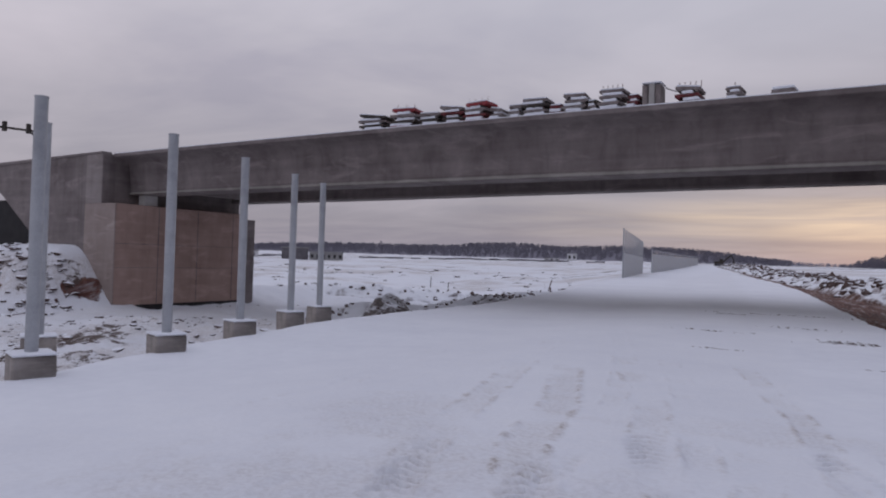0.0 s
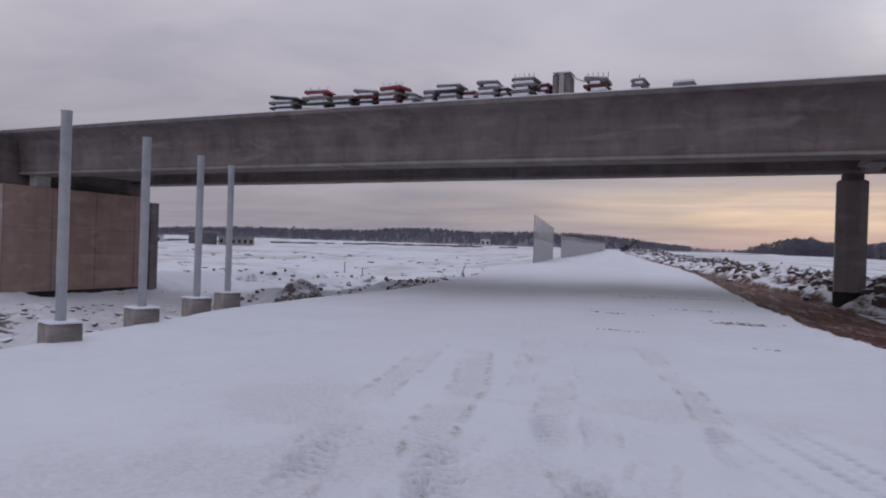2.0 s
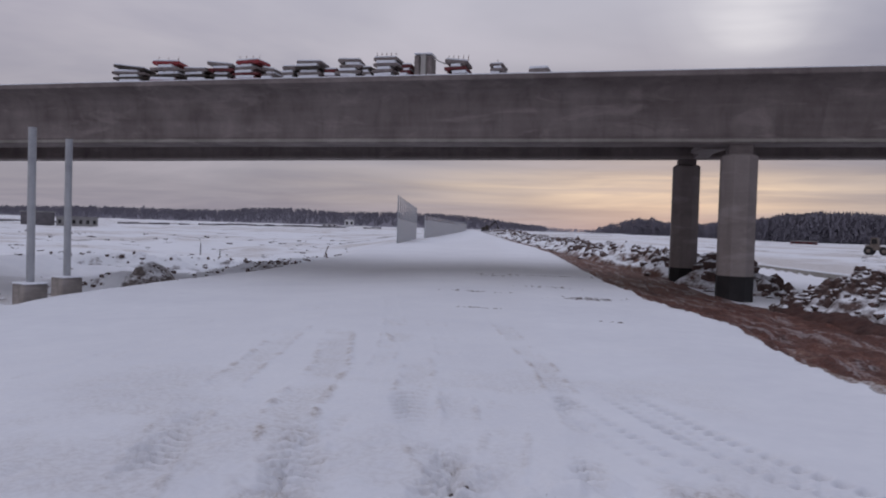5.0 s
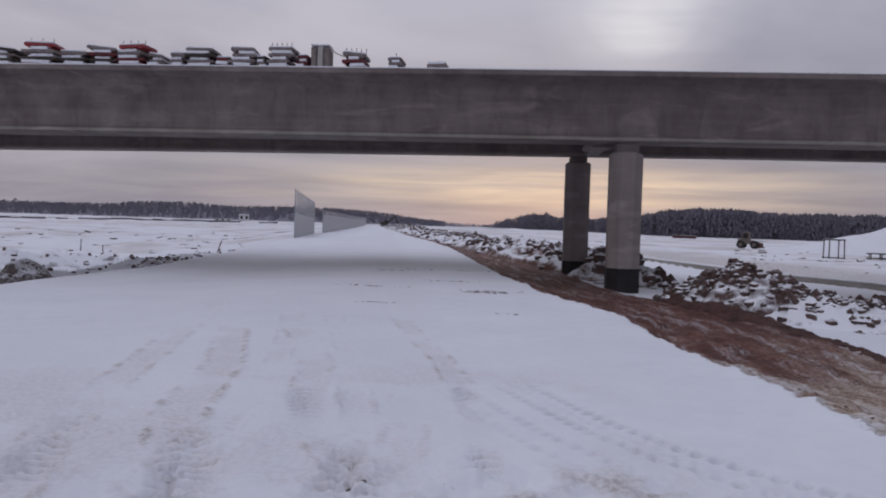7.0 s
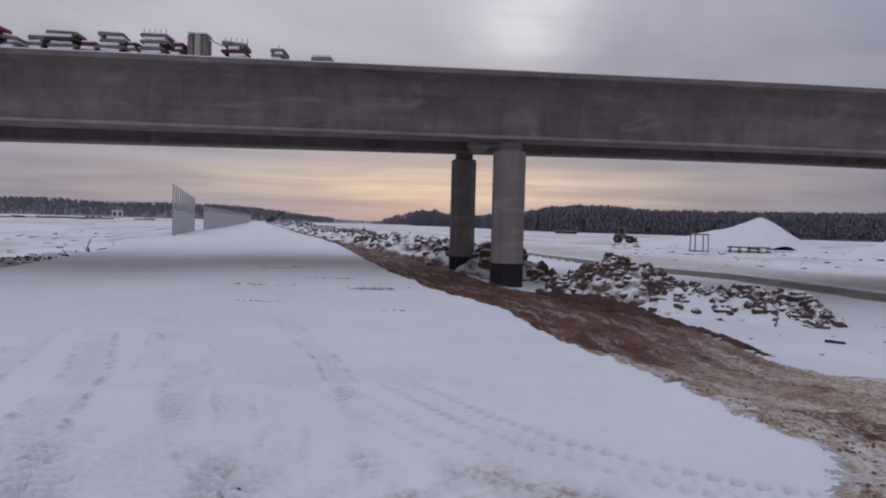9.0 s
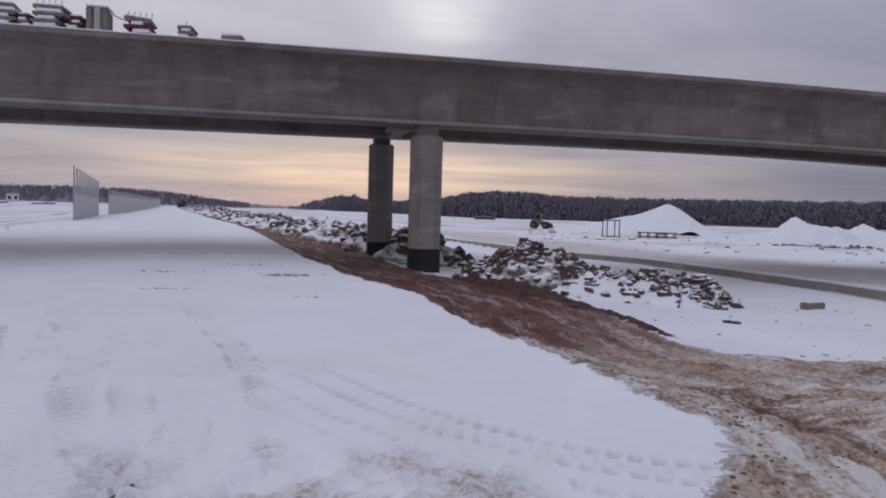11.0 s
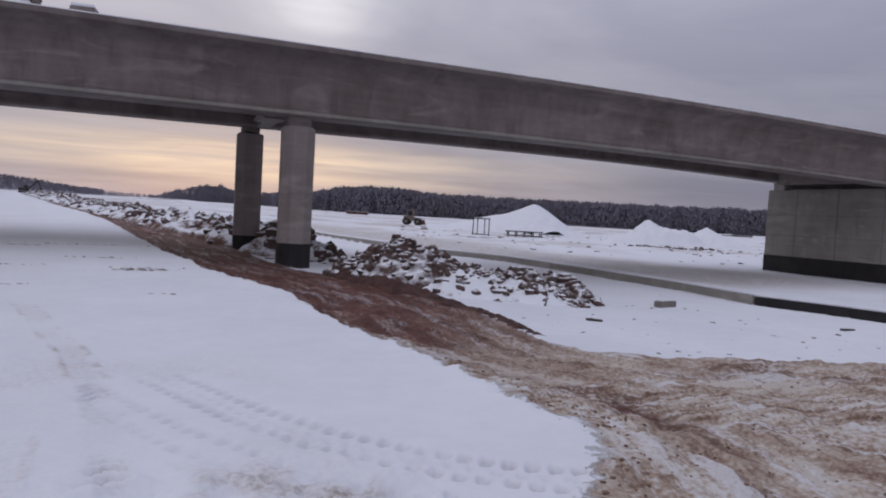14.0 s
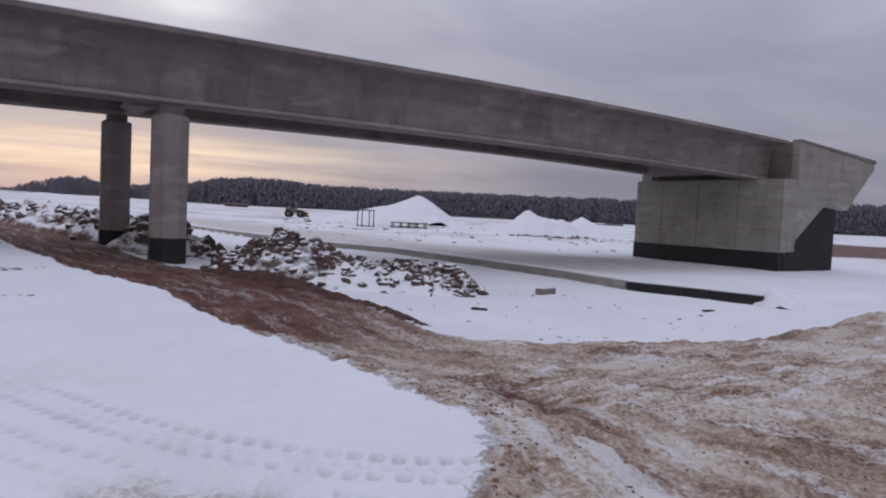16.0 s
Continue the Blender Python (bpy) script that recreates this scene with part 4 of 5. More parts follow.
mound("snow_drift", "soft snow drift at the end of the trench wall", [(21.6, 13.9), (22.5, 14.5), (23.4, 15.6), (24.4, 17.2)], [0.1, 0.42, 0.4, 0.1], [0.5, 0.9, 0.9, 0.6], 0.08, 0.12, 37, M_SNOW, 0, 0.1, 0.7)
mound("snow_drift", "ragged snow bank on the field behind the steel posts", [(-40, 44), (-34, 46), (-29, 50), (-24, 56)], [0.0, 0.9, 0.8, 0.0], [1.5, 2.4, 2.4, 1.5], 0.16, 0.5, 39, M_SPOIL, 60, 0.2, 1.3)
mound("spoil_ridge", "snow-covered spoil ridge in the far field", [(-50, 42), (-42, 48), (-36, 58), (-30, 70)], [0.0, 0.6, 0.5, 0.0], [2, 3, 3, 2], 0.3, 0.25, 35, M_SPOIL, 0, 0.2, 2.2)


def scatter(name, label, count, where, size, seed, mat=None, flat=1.0):
    me = clod_mesh(count, where, size, seed, flat, True)
    me.materials.append(mat or M_CLOD)
    return tagged(new(name, me), label, "clods", kind="stuff")


def by_lip(rnd):
    y = rnd.uniform(3.2, 20) if rnd.rand() < 0.7 else rnd.uniform(3.2, 6.5)
    x = float(np.interp(y, ROAD_Y, ROAD_R)) + 0.12 + abs(rnd.normal(0.0, 0.25))
    return x, y, 0.0, 1.0


def on_mud(rnd):
    x, y = rnd.uniform(3.5, 14), rnd.uniform(3.0, 8.0)
    return x, y, 0.0, rnd.uniform(0.5, 1.0)


def in_field(rnd):
    x, y = rnd.uniform(8, 17), rnd.uniform(10, 18.5)
    return x, y, 0.0, rnd.uniform(0.5, 1.3)


def on_road(rnd):
    cx, cy, sx, sy = ((-0.5, 19.0, 0.38, 0.22), (-4.2, 26.6, 0.5, 0.05), (-2.4, 27.6, 1.1, 0.10), (0.1, 14.3, 0.3, 0.04), (-3.7, 19.7, 0.5, 0.06), (-1.6, 22.5, 0.5, 0.1), (-2.8, 15.8, 0.25, 0.03))[rnd.choice(7, p=(0.36, 0.1, 0.22, 0.05, 0.1, 0.12, 0.05))]
    x, y = rnd.normal(cx, sx), rnd.normal(cy, sy)
    return x, y, -0.01, rnd.uniform(0.6, 1.2)


def on_bank(rnd):
    x, y = rnd.uniform(-45, -36.5), rnd.uniform(16.5, 22.5)
    return x, y, 0.0, rnd.uniform(0.5, 1.4)


def behind_posts(rnd):
    x, y = rnd.uniform(-32, -13), rnd.uniform(8, 26)
    x = min(x, float(np.interp(y, LEFT_Y, LEFT_X)) - 1.6)
    return x, y, 0.0, rnd.uniform(0.5, 1.4)


M_BARE = plain("bare_frozen_soil", (0.035, 0.024, 0.02), (0.12, 0.075, 0.055), 6.0, 0.95)
M_CRUMB = plain("brown_crumbs", (0.09, 0.05, 0.036), (0.26, 0.17, 0.125), 5.0, 0.95)
scatter("lip_clods", "small brown clods along the broken snow edge", 300, by_lip, 0.018, 41, M_CRUMB)
scatter("mud_stones", "small stones and clods on the muddy track", 1100, on_mud, 0.02, 42, M_CRUMB)
scatter("field_clods", "scattered dark clods lying in the snow field", 60, in_field, 0.055, 43, None, 0.6)
scatter("road_crumbs", "dark soil crumbs on the snowy road", 420, on_road, 0.05, 44, M_BARE, 0.35)
scatter("bank_clods", "frozen clods and soil lumps on the bank by the abutment", 260, on_bank, 0.2, 49, M_SLAB, 0.7)
scatter("slope_clods", "dark clods poking out of the snow behind the posts", 420, behind_posts, 0.13, 45, None, 0.7)


def snow_hill(name, label, az, D, height, wide, deep, seed, skew=0.0, rough=0.2):
    """A snow-covered stock heap far out in the field."""
    cx, cy = D * math.sin(radians(az)), D * math.cos(radians(az))
    U, V = np.meshgrid(np.linspace(-1, 1, 70), np.linspace(-1, 1, 50), indexing="ij")
    a = radians(az)
    u, v = U * wide, V * deep
    x, y = cx + u * math.cos(a) + v * math.sin(a), cy - u * math.sin(a) + v * math.cos(a)
    r = np.hypot(np.where(U > skew, (U - skew) / (1 - skew), (U - skew) / (1 + skew)), V)
    n = fbm(x, y, wide * 0.45, 4, seed)
    h = height * np.clip(1.06 - np.sqrt(r * r + 0.006) * (1 + 0.25 * n), 0, None) + rough * fbm(x, y, 2.2, 4, seed + 1) * step(1.1, 0.8, r)
    z = land(x.ravel(), y.ravel())[0].reshape(x.shape) + h - 0.25
    me = bpy.data.meshes.new(name)
    idx = np.arange(U.size).reshape(U.shape)
    q = np.stack([idx[:-1, :-1], idx[1:, :-1], idx[1:, 1:], idx[:-1, 1:]], -1).reshape(-1, 4)
    me.from_pydata(np.stack([x.ravel(), y.ravel(), z.ravel()], 1).tolist(), [], q.tolist())
    me.polygons.foreach_set("use_smooth", [True] * len(me.polygons))
    me.materials.append(M_SNOW)
    return tagged(new(name, me), label, "snow heap", "snow heaps in the field")


snow_hill("snow_hill", "large pointed heap of sand under snow in the field", 28.7, 140, 6.1, 10.8, 9, 51, 0.1)
snow_hill("snow_hill", "long low shoulder of a snow-covered heap", 25.9, 146, 4.1, 14, 8, 52, 0.35)
snow_hill("snow_hill", "broad snow-covered heap with dark clods at its foot", 38.9, 112, 3.9, 8.0, 6, 53, -0.15, 1.1)
snow_hill("snow_hill", "small pointed snow heap", 43.0, 118, 3.4, 6.0, 5, 54, -0.2, 0.5)


def by_heap(rnd):
    az, D = radians(rnd.normal(40.0, 1.6)), rnd.uniform(92, 102)
    x, y = D * math.sin(az), D * math.cos(az)
    return x, y, 0.0, 1.0


scatter("heap_clods", "dark frozen lumps at the foot of a snow heap", 70, by_heap, 0.4, 46)



def far_field(rnd):
    az, D = radians(rnd.uniform(17, 56)), rnd.uniform(55, 150)
    x, y = D * math.sin(az), D * math.cos(az)
    return x, y, 0.0, rnd.uniform(0.4, 1.3) * D / 100


def left_field(rnd):
    az, D = radians(rnd.uniform(-52, -20)), rnd.uniform(45, 160)
    x, y = D * math.sin(az), D * math.cos(az)
    return x, y, 0.0, rnd.uniform(0.4, 1.2) * D / 100


scatter("field_clods", "snow-dusted clods scattered over the far field", 200, far_field, 0.32, 47, M_SLAB, 0.7)
scatter("field_clods", "snow-dusted lumps scattered over the open snow plain", 150, left_field, 0.45, 48, M_SLAB, 0.6)

# ---- low wall of the trench ----


def trench_wall():
    w = thing("trench_wall", "low concrete trench wall, partly coated black, with snow along its top", "wall")
    pts = list(zip(WALL_X, WALL_Y))
    for k, ((ax, ay), (bx, by)) in enumerate(zip(pts, pts[1:])):
        black = k < 2
        h = 0.36 if black else 0.3
        n = max(1, int(math.hypot(bx - ax, by - ay) / 4))
        for i in range(n):
            p, q = (ax + (bx - ax) * i / n, ay + (by - ay) * i / n), (ax + (bx - ax) * (i + 1) / n, ay + (by - ay) * (i + 1) / n)
            L = math.hypot(q[0] - p[0], q[1] - p[1])
            z = (ground_z(p[0] + 0.8, p[1]) + ground_z(q[0] + 0.8, q[1])) / 2 - 0.02
            m = Matrix.Translation((p[0], p[1], z)) @ Matrix.Rotation(math.atan2(q[1] - p[1], q[0] - p[0]), 4, "Z")
            b = cube(0, L - 0.02, -0.1, 0.14, -h - 0.5, 0.0, 0.015, m)
            s = part("wall_section", b, M_BITUMEN if black else M_ABUT, w, "black-coated section" if black else "")
            part("snow_strip", cube(0, L, -0.13, 0.11, 0.002, 0.05 + 0.03 * random.random(), 0.02, m), M_SNOW, s)


trench_wall()

# ---- noise barrier beyond the bridge ----


def clear_material():
    m = bpy.data.materials.new("clear_panel")
    m.use_nodes = True
    N = Net(m.node_tree)
    b = m.node_tree.nodes["Principled BSDF"]
    b.inputs["Base Color"].default_value = (0.55, 0.53, 0.56, 1)
    b.inputs["Roughness"].default_value = 0.25
    tr = m.node_tree.nodes.new("ShaderNodeBsdfTransparent")
    mx = m.node_tree.nodes.new("ShaderNodeMixShader")
    mx.inputs[0].default_value = 0.12
    N.link(tr.outputs[0], mx.inputs[1])
    N.link(b.outputs[0], mx.inputs[2])
    N.link(mx.outputs[0], m.node_tree.nodes["Material Output"].inputs[0])
    return m


M_CLEAR = clear_material()


def noise_barrier(a, b, pitch, low0, high0, label):
    a, b = Vector(a), Vector(b)
    n = max(1, int((b - a).length / pitch))
    d = (b - a) / n
    turn = math.atan2(d.y, d.x)
    ob = thing("noise_barrier", label, "noise barrier", "noise barriers beside the road")
    wide = d.length
    me_post = cube(-0.06, 0.06, -0.07, 0.07, -0.5, high0 + 0.1)
    me_low = cube(0.08, wide - 0.08, -0.06, 0.06, -0.3, low0)
    me_top = cube(0.08, wide - 0.08, -0.012, 0.012, low0 + 0.02, high0)
    masters = []
    for nm, bm, mat in (("post", me_post, M_STEEL), ("panel", me_low, M_PANEL), ("clear_panel", me_top, M_CLEAR)):
        me = bpy.data.meshes.new(nm)
        bm.to_mesh(me)
        bm.free()
        me.materials.append(mat)
        masters.append((nm, me))
    for i in range(n + 1):
        p = a + d * i
        z = float(road_z(p.y)) - 0.05
        for nm, me in masters:
            if i == n and nm != "post":
                continue
            o = new(nm, me)
            o.parent = ob
            o.matrix_basis = Matrix.Translation((p.x, p.y, z)) @ Matrix.Rotation(turn, 4, "Z")


noise_barrier((-19.3, 64.2, 0), (-27.4, 101.0, 0), 3.0, 2.35, 4.55, "grey noise barrier with clear upper panels and steel posts")
noise_barrier((-27.6, 107.0, 0), (-66.5, 343.0, 0), 6.0, 2.9, 3.6, "long grey noise barrier following the road into the distance")

# ---- things in the fields ----


def at_az(az, D):
    x, y = D * math.sin(radians(az)), D * math.cos(radians(az))
    return x, y, ground_z(x, y)


def trestle(az, D, wide, deep, height, legs, label, turn=12):
    x, y, z = at_az(az, D)
    t = thing("timber_trestle", label, "trestle", "trestles in the snow", at=(x, y, z - 0.03), turn=-az + turn)
    part("top", cube(-wide / 2, wide / 2, -deep / 2, deep / 2, height - 0.16, height, 0.02), M_DARK, t)
    for i in range(legs):
        u = -wide / 2 + wide * (0.06 + 0.88 * i / max(1, legs - 1))
        for v in (-deep / 2 + 0.1, deep / 2 - 0.1):
            part("leg", rod(bmesh.new(), (u * 1.03, v * 1.1, 0), (u, v, height - 0.15), 0.085, 6), M_DARK, t)
    for v in (-deep / 2 + 0.1, deep / 2 - 0.1):
        part("rail", rod(bmesh.new(), (-wide / 2, v * 1.08, 0.22), (wide / 2, v * 1.08, 0.18), 0.07, 6), M_DARK, t)
    part("snow_cap", cube(-wide / 2 + 0.05, wide / 2 - 0.05, -deep / 2, deep / 2, height + 0.004, height + 0.05, 0.02), M_SNOW, t)
    return t


trestle(24.85, 110, 2.3, 1.6, 2.75, 2, "tall dark timber trestle standing in the snow", 28)
trestle(28.4, 112, 5.9, 1.4, 0.95, 5, "long low dark timber trestle standing in the snow")


def loader():
    x, y, z = at_az(19.2, 150)
    t = thing("wheel_loader", "small weathered brown wheel loader parked in the snow", "vehicle", at=(x, y, z), turn=-30)
    t.scale = (1.25, 1.25, 1.25)
    body = plain("faded_machine_paint", (0.10, 0.08, 0.07), (0.2, 0.165, 0.14), 2.0, 0.7)
    part("body", prism([(-1.5, 0.7), (-1.5, 1.45), (-0.4, 1.55), (0.2, 1.35), (1.4, 1.1), (1.5, 0.7)], "y", -0.75, 0.75), body, t)
    cab = part("cab", prism([(-0.9, 1.45), (-0.8, 2.6), (0.05, 2.6), (0.2, 1.4)], "y", -0.6, 0.6), body, t)
    part("window", prism([(-0.75, 1.65), (-0.7, 2.4), (-0.02, 2.4), (0.06, 1.65)], "y", -0.62, 0.62), M_BITUMEN, cab, "dark cab window")
    for u in (-1.0, 1.0):
        for v in (-0.85, 0.85):
            w = part("wheel", rod(bmesh.new(), (u, v - 0.2, 0.62), (u, v + 0.2, 0.62), 0.62, 14), M_BITUMEN, t)
            part("rim", rod(bmesh.new(), (u, v - 0.22, 0.62), (u, v + 0.22, 0.62), 0.28, 10), body, w)
    part("bucket", prism([(1.6, 0.15), (1.75, 0.95), (2.0, 0.9), (1.95, 0.5), (2.3, 0.15)], "y", -0.95, 0.95), M_RUST, t)
    part("arm", rod(bmesh.new(), (0.6, 0, 1.25), (1.75, 0, 0.7), 0.12, 6), body, t)


loader()


def excavator():
    x, y = -4.9 / 30 * 290, 286.0
    t = thing("excavator", "distant dark excavator with raised arm on the road", "vehicle", at=(x, y, ground_z(x, y)), turn=20)
    for v in (-1.0, 1.0):
        part("track", cube(-1.7, 1.7, v - 0.3, v + 0.3, 0, 0.8, 0.2), M_BITUMEN, t)
    part("body", cube(-1.8, 1.3, -1.2, 1.2, 0.9, 1.9, 0.1), M_DARK, t)
    part("cab", cube(0.1, 1.3, 0.1, 1.2, 1.9, 2.9, 0.1), M_DARK, t)
    part("boom", rod(bmesh.new(), (1.2, -0.2, 1.6), (4.2, -0.2, 4.6), 0.28, 6), M_DARK, t)
    part("stick", rod(bmesh.new(), (4.2, -0.2, 4.6), (5.2, -0.2, 2.2), 0.2, 6), M_DARK, t)
    part("bucket", cube(4.8, 5.6, -0.7, 0.3, 1.5, 2.2, 0.15), M_DARK, t)


excavator()


def stake(x, y, h, lean, label):
    z = ground_z(x, y)
    tagged(link_mesh("stake", rod(bmesh.new(), (x, y, z - 0.3), (x + lean, y, z + h), 0.06, 7, 0.045), M_DARK), label, "stake", "stakes in the field")


stake(-46.3, 73.5, 1.35, 0.03, "dark wooden stake standing in the snow field")
stake(-43.5, 73.1, 0.8, 0.0, "short dark wooden stake standing in the snow field")


def leaning_bars():
    x, y = -19.2, 45.5
    z = ground_z(x, y)
    t = thing("leaning_bars", "two thin bent steel bars leaning out of the snow bank", "bars", at=(x, y, z))
    part("bar", rod(bmesh.new(), (0, 0, -0.2), (0.45, 0, 1.1), 0.035, 6), M_RUST, t)
    part("bar", rod(bmesh.new(), (0.25, 0.1, -0.2), (0.3, 0.1, 0.55), 0.05, 6), M_RUST, t)
    part("bar", rod(bmesh.new(), (0.0, 0, 0.0), (-0.9, 0.3, 0.05), 0.05, 6), M_RUST, t)


leaning_bars()


def crate():
    x, y = 15.2, 18.3
    z = ground_z(x, y)
    t = thing("broken_block", "grey broken concrete block lying in the snow", "block", at=(x, y, z - 0.05), turn=15)
    part("block", cube(-0.42, 0.42, -0.14, 0.14, 0, 0.24, 0.03), M_FOOT, t)
    part("snow_cap", cube(-0.36, 0.4, -0.12, 0.12, 0.242, 0.28, 0.015), M_SNOW, t)
    for px, py, L, turn in ((18.0, 14.0, 0.55, 10), (10.0, 14.6, 0.4, -20), (5.6, 22.9, 0.9, -5)):
        z = ground_z(px, py)
        b = cube(-L / 2, L / 2, -0.07, 0.07, 0, 0.06, 0.01, pose(px, py, z - 0.01, 0, 3, turn))
        tagged(link_mesh("plank", b, M_DARK), "short dark plank half buried in snow", "plank")


crate()

# ---- buildings far off ----


def shed(az, D, wide, deep, high, wall, label, windows=0, flat=True):
    x, y, z = at_az(az, D)
    t = thing("shed", label, "building", "far sheds", at=(x, y, z - 0.3), turn=-az)
    part("wall", cube(-wide / 2, wide / 2, -deep / 2, deep / 2, 0, high), wall, t)
    part("roof", prism([(-wide / 2 - 0.3, high + 0.002), (-wide / 2 - 0.3, high + 0.3), (0, high + (0.4 if flat else 1.6)), (wide / 2 + 0.3, high + 0.3), (wide / 2 + 0.3, high + 0.002)], "y", -deep / 2 - 0.3, deep / 2 + 0.3), M_SNOW if not flat else M_SHED, t, "snow-dusted roof")
    for i in range(windows):
        u = -wide / 2 + wide * (i + 0.5) / windows
        part("window", cube(u - wide / windows * 0.22, u + wide / windows * 0.22, -deep / 2 - 0.06, -deep / 2 + 0.1, high * 0.35, high * 0.75), M_BITUMEN, t)


shed(-47.6, 262, 14, 8, 2.6, M_WHITE, "long pale low shed beyond the snow field", 3)
shed(-43.2, 250, 9, 8, 4.0, M_HEDGE, "dark timber shed beyond the snow field", 0)
shed(-40.7, 246, 11.5, 4, 2.9, M_SHED, "row of grey site cabins beyond the snow field", 6)
shed(-20.6, 560, 7.5, 7, 6.0, M_WHITE, "small white tower-like building far across the plain", 2)
shed(-22.2, 560, 12, 7, 2.0, M_WHITE, "low white outbuilding far across the plain", 3)
shed(14.6, 330, 10, 6, 1.3, M_RED, "low reddish shed at the edge of the wood", 4)


def fence_line(name, label, pts, h, mat):
    b = bmesh.new()
    for (a1, d1), (a2, d2) in zip(pts, pts[1:]):
        n = 14
        for i in range(n):
            if random.random() < 0.08:
                continue
            p = at_az(a1 + (a2 - a1) * i / n, d1 + (d2 - d1) * i / n)
            q = at_az(a1 + (a2 - a1) * (i + 1) / n, d1 + (d2 - d1) * (i + 1) / n)
            L = math.hypot(q[0] - p[0], q[1] - p[1])
            m = Matrix.Translation((p[0], p[1], min(p[2], q[2]))) @ Matrix.Rotation(math.atan2(q[1] - p[1], q[0] - p[0]), 4, "Z")
            box(b, 0, L, -0.3, 0.3, -0.5, h * random.uniform(0.6, 1.2), 0, m)
    tagged(link_mesh(name, b, mat), label, "hedge", kind="stuff")


fence_line("far_hedge", "dark low hedge line across the far snow plain", [(-50, 300), (-38, 330), (-28, 420), (-18, 470)], 1.0, M_HEDGE)
fence_line("far_hedge", "dark low hedge line before the far wood", [(30, 330), (40, 300), (60, 280)], 0.7, M_HEDGE)

# ---- woods ----


def wood_material(name, low, high):
    m, N, b = material(name, 1.0)
    b.inputs["Specular IOR Level"].default_value = 0.0
    co = place(N)
    geo = N.tree.nodes.new("ShaderNodeNewGeometry")
    v = N.math("ADD", N.math("MULTIPLY", geo.outputs["Random Per Island"], 0.45), N.math("ADD", N.math("MULTIPLY", N.noise(co, 0.035, 3, 0.6), 0.5), N.math("MULTIPLY", N.noise(co, 0.9, 3, 0.6), 0.35)))
    N.link(N.ramp(v, [(0.35, low), (0.95, high)]), b.inputs["Base Color"])
    return m


# wood base colours are paled and blued to carry the distance haze
M_WOOD_NEAR = wood_material("hazed_wood", (0.172, 0.163, 0.194), (0.195, 0.184, 0.216))
M_WOOD_FAR = wood_material("far_hazed_wood", (0.20, 0.193, 0.228), (0.25, 0.24, 0.28))
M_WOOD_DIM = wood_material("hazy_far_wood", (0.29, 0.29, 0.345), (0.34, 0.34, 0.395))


def woods(name, label, spots, mat, seed, sprays=60, fine=0.03):
    """Dense leafless trees: a trunk and a crown of many upright sprays of twigs; spruces taper to a point. Joined into one mesh."""
    rnd = np.random.RandomState(seed)
    vs = []
    for x, y, z, h, kind in spots:
        lean = rnd.uniform(-0.02, 0.02) * h
        w = max(0.12, h * 0.014)
        a, b, c, top = (x - w, y - w, z - 1), (x + w, y - w, z - 1), (x, y + w, z - 1), (x + lean, y, z + h * 0.85)
        vs.append(np.array([a, b, top, b, c, top, c, a, top]))
        t = rnd.uniform(0, 1, sprays)
        wide = (0.2 * (1 - t) + 0.01) if kind else 0.26 * np.sqrt(np.clip(1 - (2 * t - 0.9) ** 2 / 1.25, 0.02, 1))
        turn, out = rnd.uniform(0, 6.283, sprays), np.sqrt(rnd.uniform(0.05, 1, sprays))
        cx, cy = x + np.cos(turn) * wide * out * h, y + np.sin(turn) * wide * out * h
        cz = z + h * (0.06 + 0.84 * t)
        half, tall = h * fine * rnd.uniform(0.6, 1.5, sprays), h * fine * 2.2 * rnd.uniform(0.7, 1.5, sprays)
        face = rnd.uniform(0, 3.1416, sprays)
        dx, dy, tip = np.cos(face) * half, np.sin(face) * half, rnd.uniform(-0.5, 0.5, (2, sprays)) * half
        one = np.stack([cx - dx, cy - dy, cz - tall * 0.6], 1)
        two = np.stack([cx + dx, cy + dy, cz - tall * rnd.uniform(0.2, 0.7, sprays)], 1)
        end = np.stack([cx + tip[0], cy + tip[1], np.minimum(cz + tall, z + h)], 1)
        vs.append(np.stack([one, two, end], 1).reshape(-1, 3))
    me = bpy.data.meshes.new(name)
    V = np.concatenate(vs)
    F = np.arange(len(V)).reshape(-1, 3)
    me.vertices.add(len(V))
    me.vertices.foreach_set("co", V.astype(np.float32).ravel())
    me.loops.add(F.size)
    me.loops.foreach_set("vertex_index", F.astype(np.int32).ravel())
    me.polygons.add(len(F))
    me.polygons.foreach_set("loop_start", (np.arange(len(F)) * 3).astype(np.int32))
    me.update(calc_edges=True)
    me.materials.append(mat)
    return tagged(new(name, me), label, "woodland", kind="stuff")


def wood_spots(count, az0, az1, d0, d1, height, seed, conifer=0.12, ragged=0.12):
    """A wood on nearly level ground; its height follows the outline, in degrees over the eye."""
    rnd = np.random.RandomState(seed)
    A, D = rnd.uniform(az0, az1, count), d0 + (d1 - d0) * rnd.uniform(0, 1, count) ** 1.5
    x, y = D * np.sin(np.radians(A)), D * np.cos(np.radians(A))
    z = land(x, y)[0]
    top = np.array([height(a) for a in A]) + fbm(A, A * 0, 0.9, 3, seed) * ragged
    h = (1.75 + np.tan(np.radians(top)) * D - z) * np.where(rnd.rand(count) < 0.35, rnd.uniform(0.4, 0.75, count), rnd.uniform(0.86, 1.0, count))
    return [(x[i], y[i], z[i], max(3.0, h[i]), rnd.rand() < conifer and h[i] > 8) for i in range(count)]


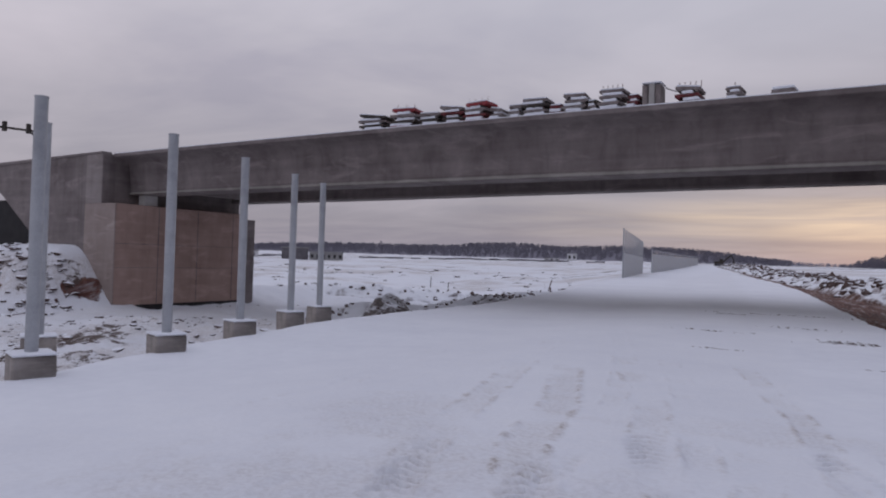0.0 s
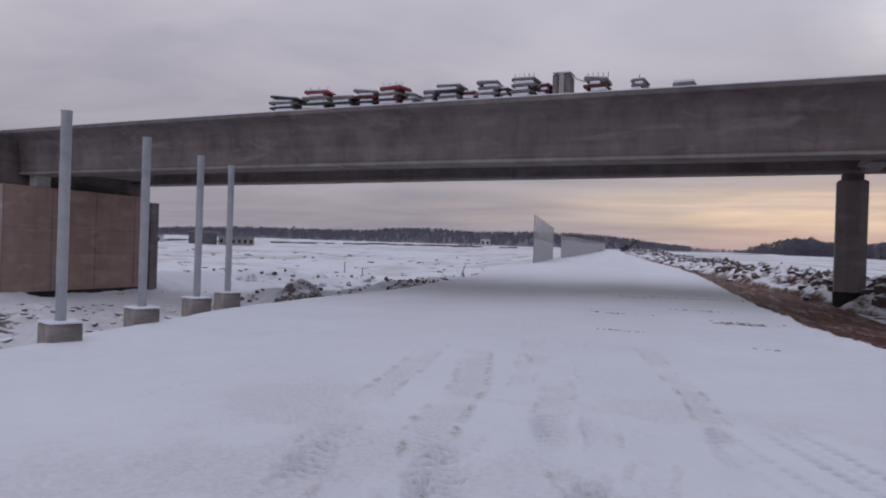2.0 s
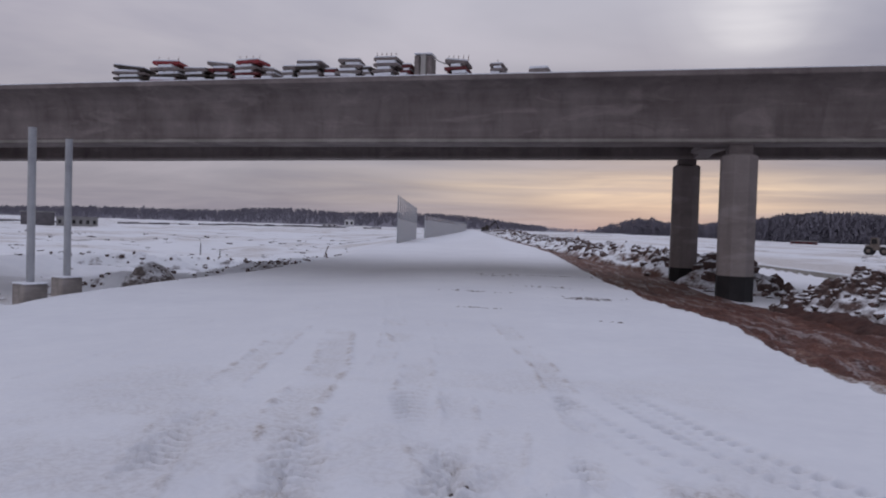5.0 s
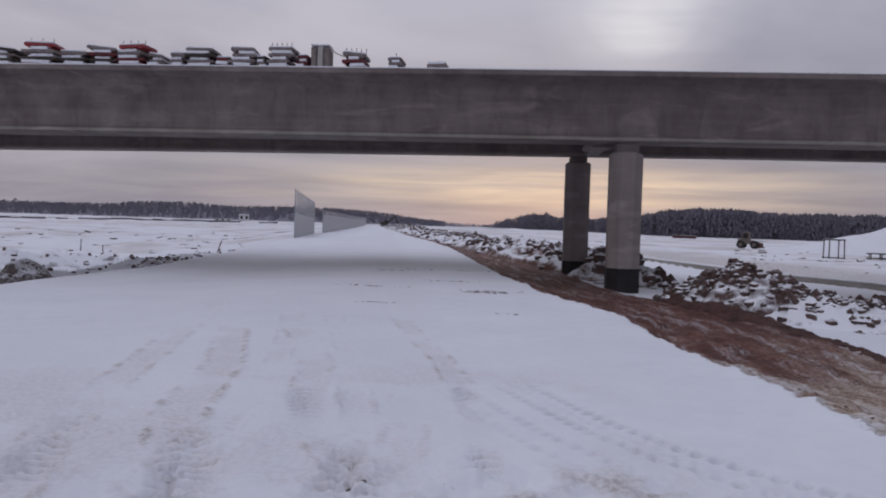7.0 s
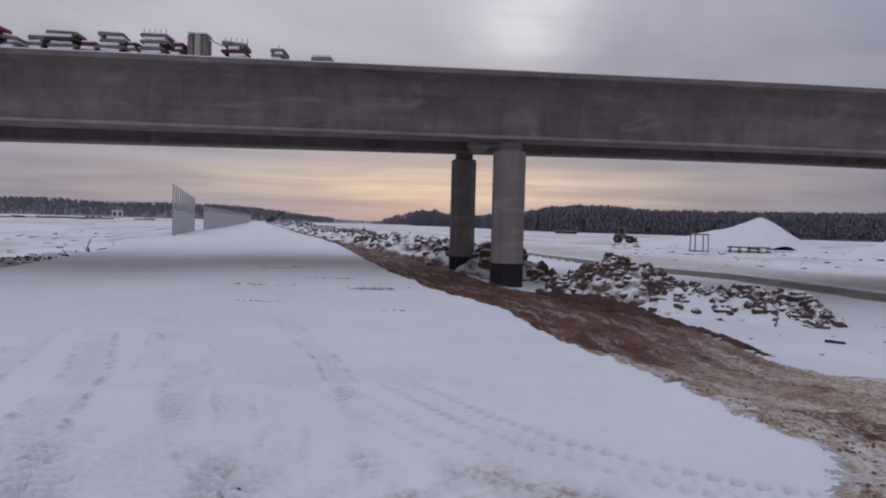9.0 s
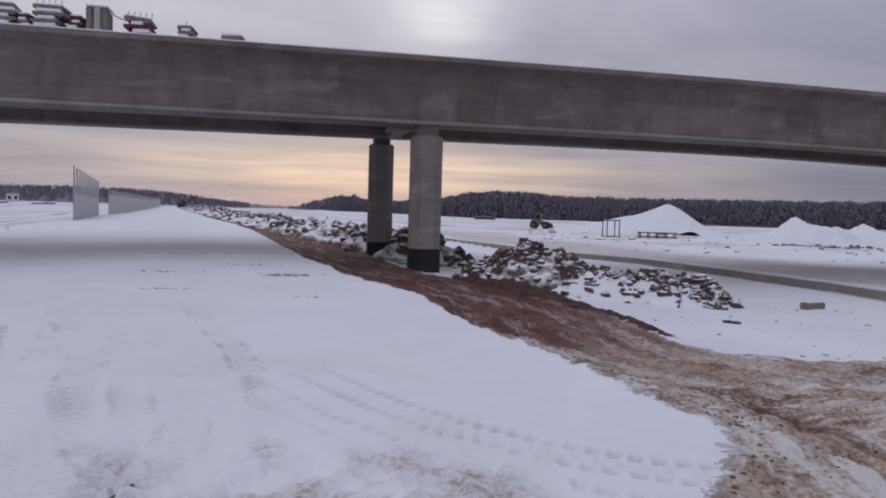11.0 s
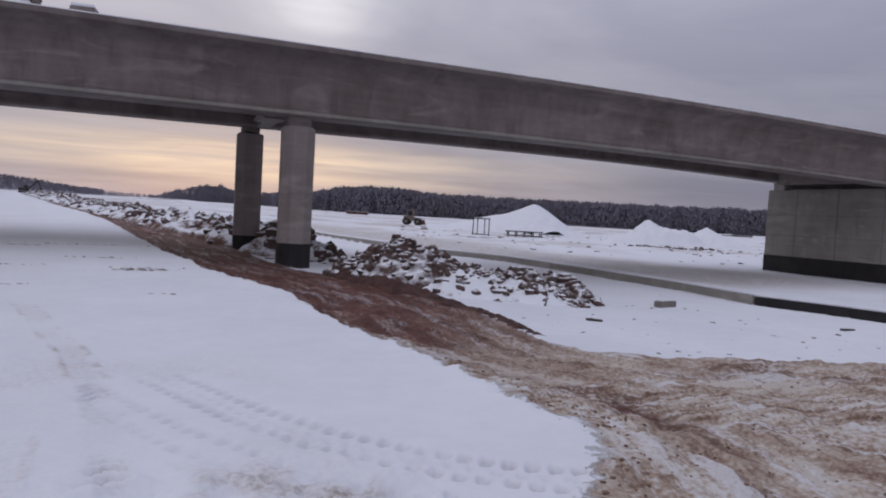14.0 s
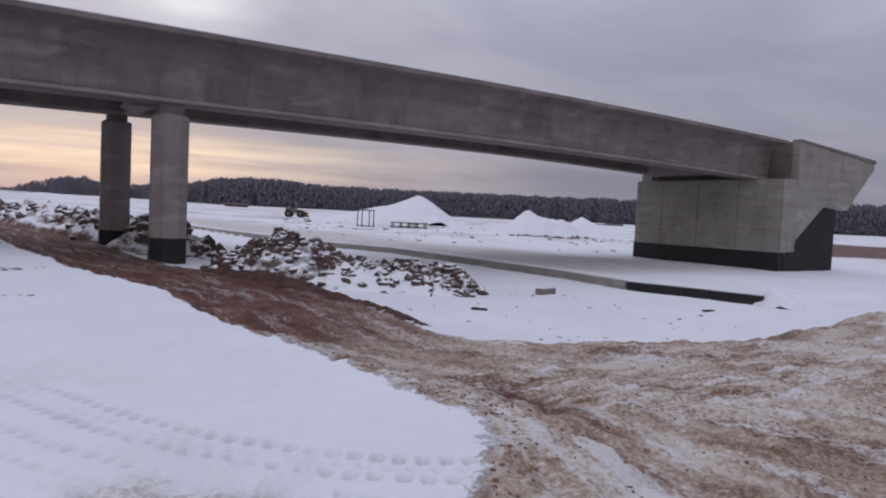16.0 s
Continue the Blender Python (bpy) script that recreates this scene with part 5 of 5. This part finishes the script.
def hill_height(A, f, R, D, deep, crest, tree, seed):
    x, y = R * np.sin(np.radians(A)), R * np.cos(np.radians(A))
    top = np.array([crest(a) for a in A.ravel()]).reshape(A.shape)
    peak = 1.75 + np.tan(np.radians(top + 0.05 * fbm(A, A * 0, 1.1, 3, seed))) * (D + deep) - tree
    low = land(x.ravel(), y.ravel())[0].reshape(A.shape)
    return x, y, low + (np.maximum(peak, low) - low) * np.sin(np.clip(f, -0.05, 1) * 1.57) - 1.5 * step(0.03, -0.03, f)


def wooded_hill(label, count, az0, az1, D, deep, crest, tree, seed, mat, sprays):
    """A long hill, its near slope and crest covered with trees."""
    A, f = np.meshgrid(np.arange(az0, az1 + 0.2, 0.4), np.linspace(-0.04, 1.0, 12), indexing="ij")
    x, y, z = hill_height(A, f, D + deep * f, D, deep, crest, tree, seed)
    idx = np.arange(A.size).reshape(A.shape)
    q = np.stack([idx[:-1, :-1], idx[1:, :-1], idx[1:, 1:], idx[:-1, 1:]], -1).reshape(-1, 4)
    me = bpy.data.meshes.new("hill")
    me.from_pydata(np.stack([x.ravel(), y.ravel(), z.ravel()], 1).tolist(), [], q.tolist())
    me.materials.append(mat)
    tagged(new("hill", me), "dark forest floor of a hazy distant hill", "hill", kind="structure")
    rnd = np.random.RandomState(seed)
    A, f = rnd.uniform(az0, az1, count), rnd.uniform(0, 1, count)
    x, y, z = hill_height(A, f, D + deep * f, D, deep, crest, tree, seed)
    woods("woodland", label, [(x[i], y[i], z[i], tree * rnd.uniform(0.75, 1.1), rnd.rand() < 0.1) for i in range(count)], mat, seed + 1, sprays, 0.06)


def skyline(points):
    a, e = zip(*points)
    return lambda az: float(np.interp(az, a, e))


woods("woodland", "dark leafless mixed wood along the far edge of the snow field",
      wood_spots(4200, 8, 72, 400, 470, skyline([(8, 1.35), (11.2, 1.7), (12.9, 2.2), (15.8, 2.45), (18.2, 2.35), (20.3, 2.1), (27, 2.1), (34.6, 2.1), (41, 2.07), (45.5, 2.12), (55, 2.25), (62, 2.35), (72, 2.3)]), 61, 0.05), M_WOOD_NEAR, 62)
woods("woodland", "dark trees tapering off along the valley edge",
      wood_spots(520, -1.3, 10.5, 480, 570, skyline([(-1.3, 0.55), (-0.3, 0.65), (0.7, 1.05), (2.1, 1.4), (4.2, 1.65), (6.8, 1.4), (8.5, 1.55), (10.5, 1.65)]), 63, 0.2, 0.3), M_WOOD_NEAR, 64)
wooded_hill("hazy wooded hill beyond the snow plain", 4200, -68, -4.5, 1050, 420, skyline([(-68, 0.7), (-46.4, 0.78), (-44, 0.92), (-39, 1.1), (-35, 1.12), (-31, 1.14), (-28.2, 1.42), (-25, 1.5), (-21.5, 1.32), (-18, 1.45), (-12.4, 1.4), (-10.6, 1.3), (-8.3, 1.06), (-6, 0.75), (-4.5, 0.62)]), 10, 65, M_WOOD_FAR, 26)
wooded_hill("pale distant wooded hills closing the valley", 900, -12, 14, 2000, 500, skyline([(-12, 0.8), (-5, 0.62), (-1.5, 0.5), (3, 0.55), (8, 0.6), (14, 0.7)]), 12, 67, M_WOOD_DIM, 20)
for az, D, h in ((-36.3, 640, 13), (-31.2, 650, 11), (-30.2, 655, 10), (6.1, 470, 15), (4.4, 480, 12), (-24.5, 690, 10)):
    x, y, z = at_az(az, D)
    tree = woods("tree", "bare dark broadleaf tree standing on the far plain", [(x, y, z, h, False), (x + 2, y, z, h * 0.8, False)], M_WOOD_NEAR, int(az * 10) % 97 + 3)
    tree["kind"] = ""
    tree["category"] = "tree"
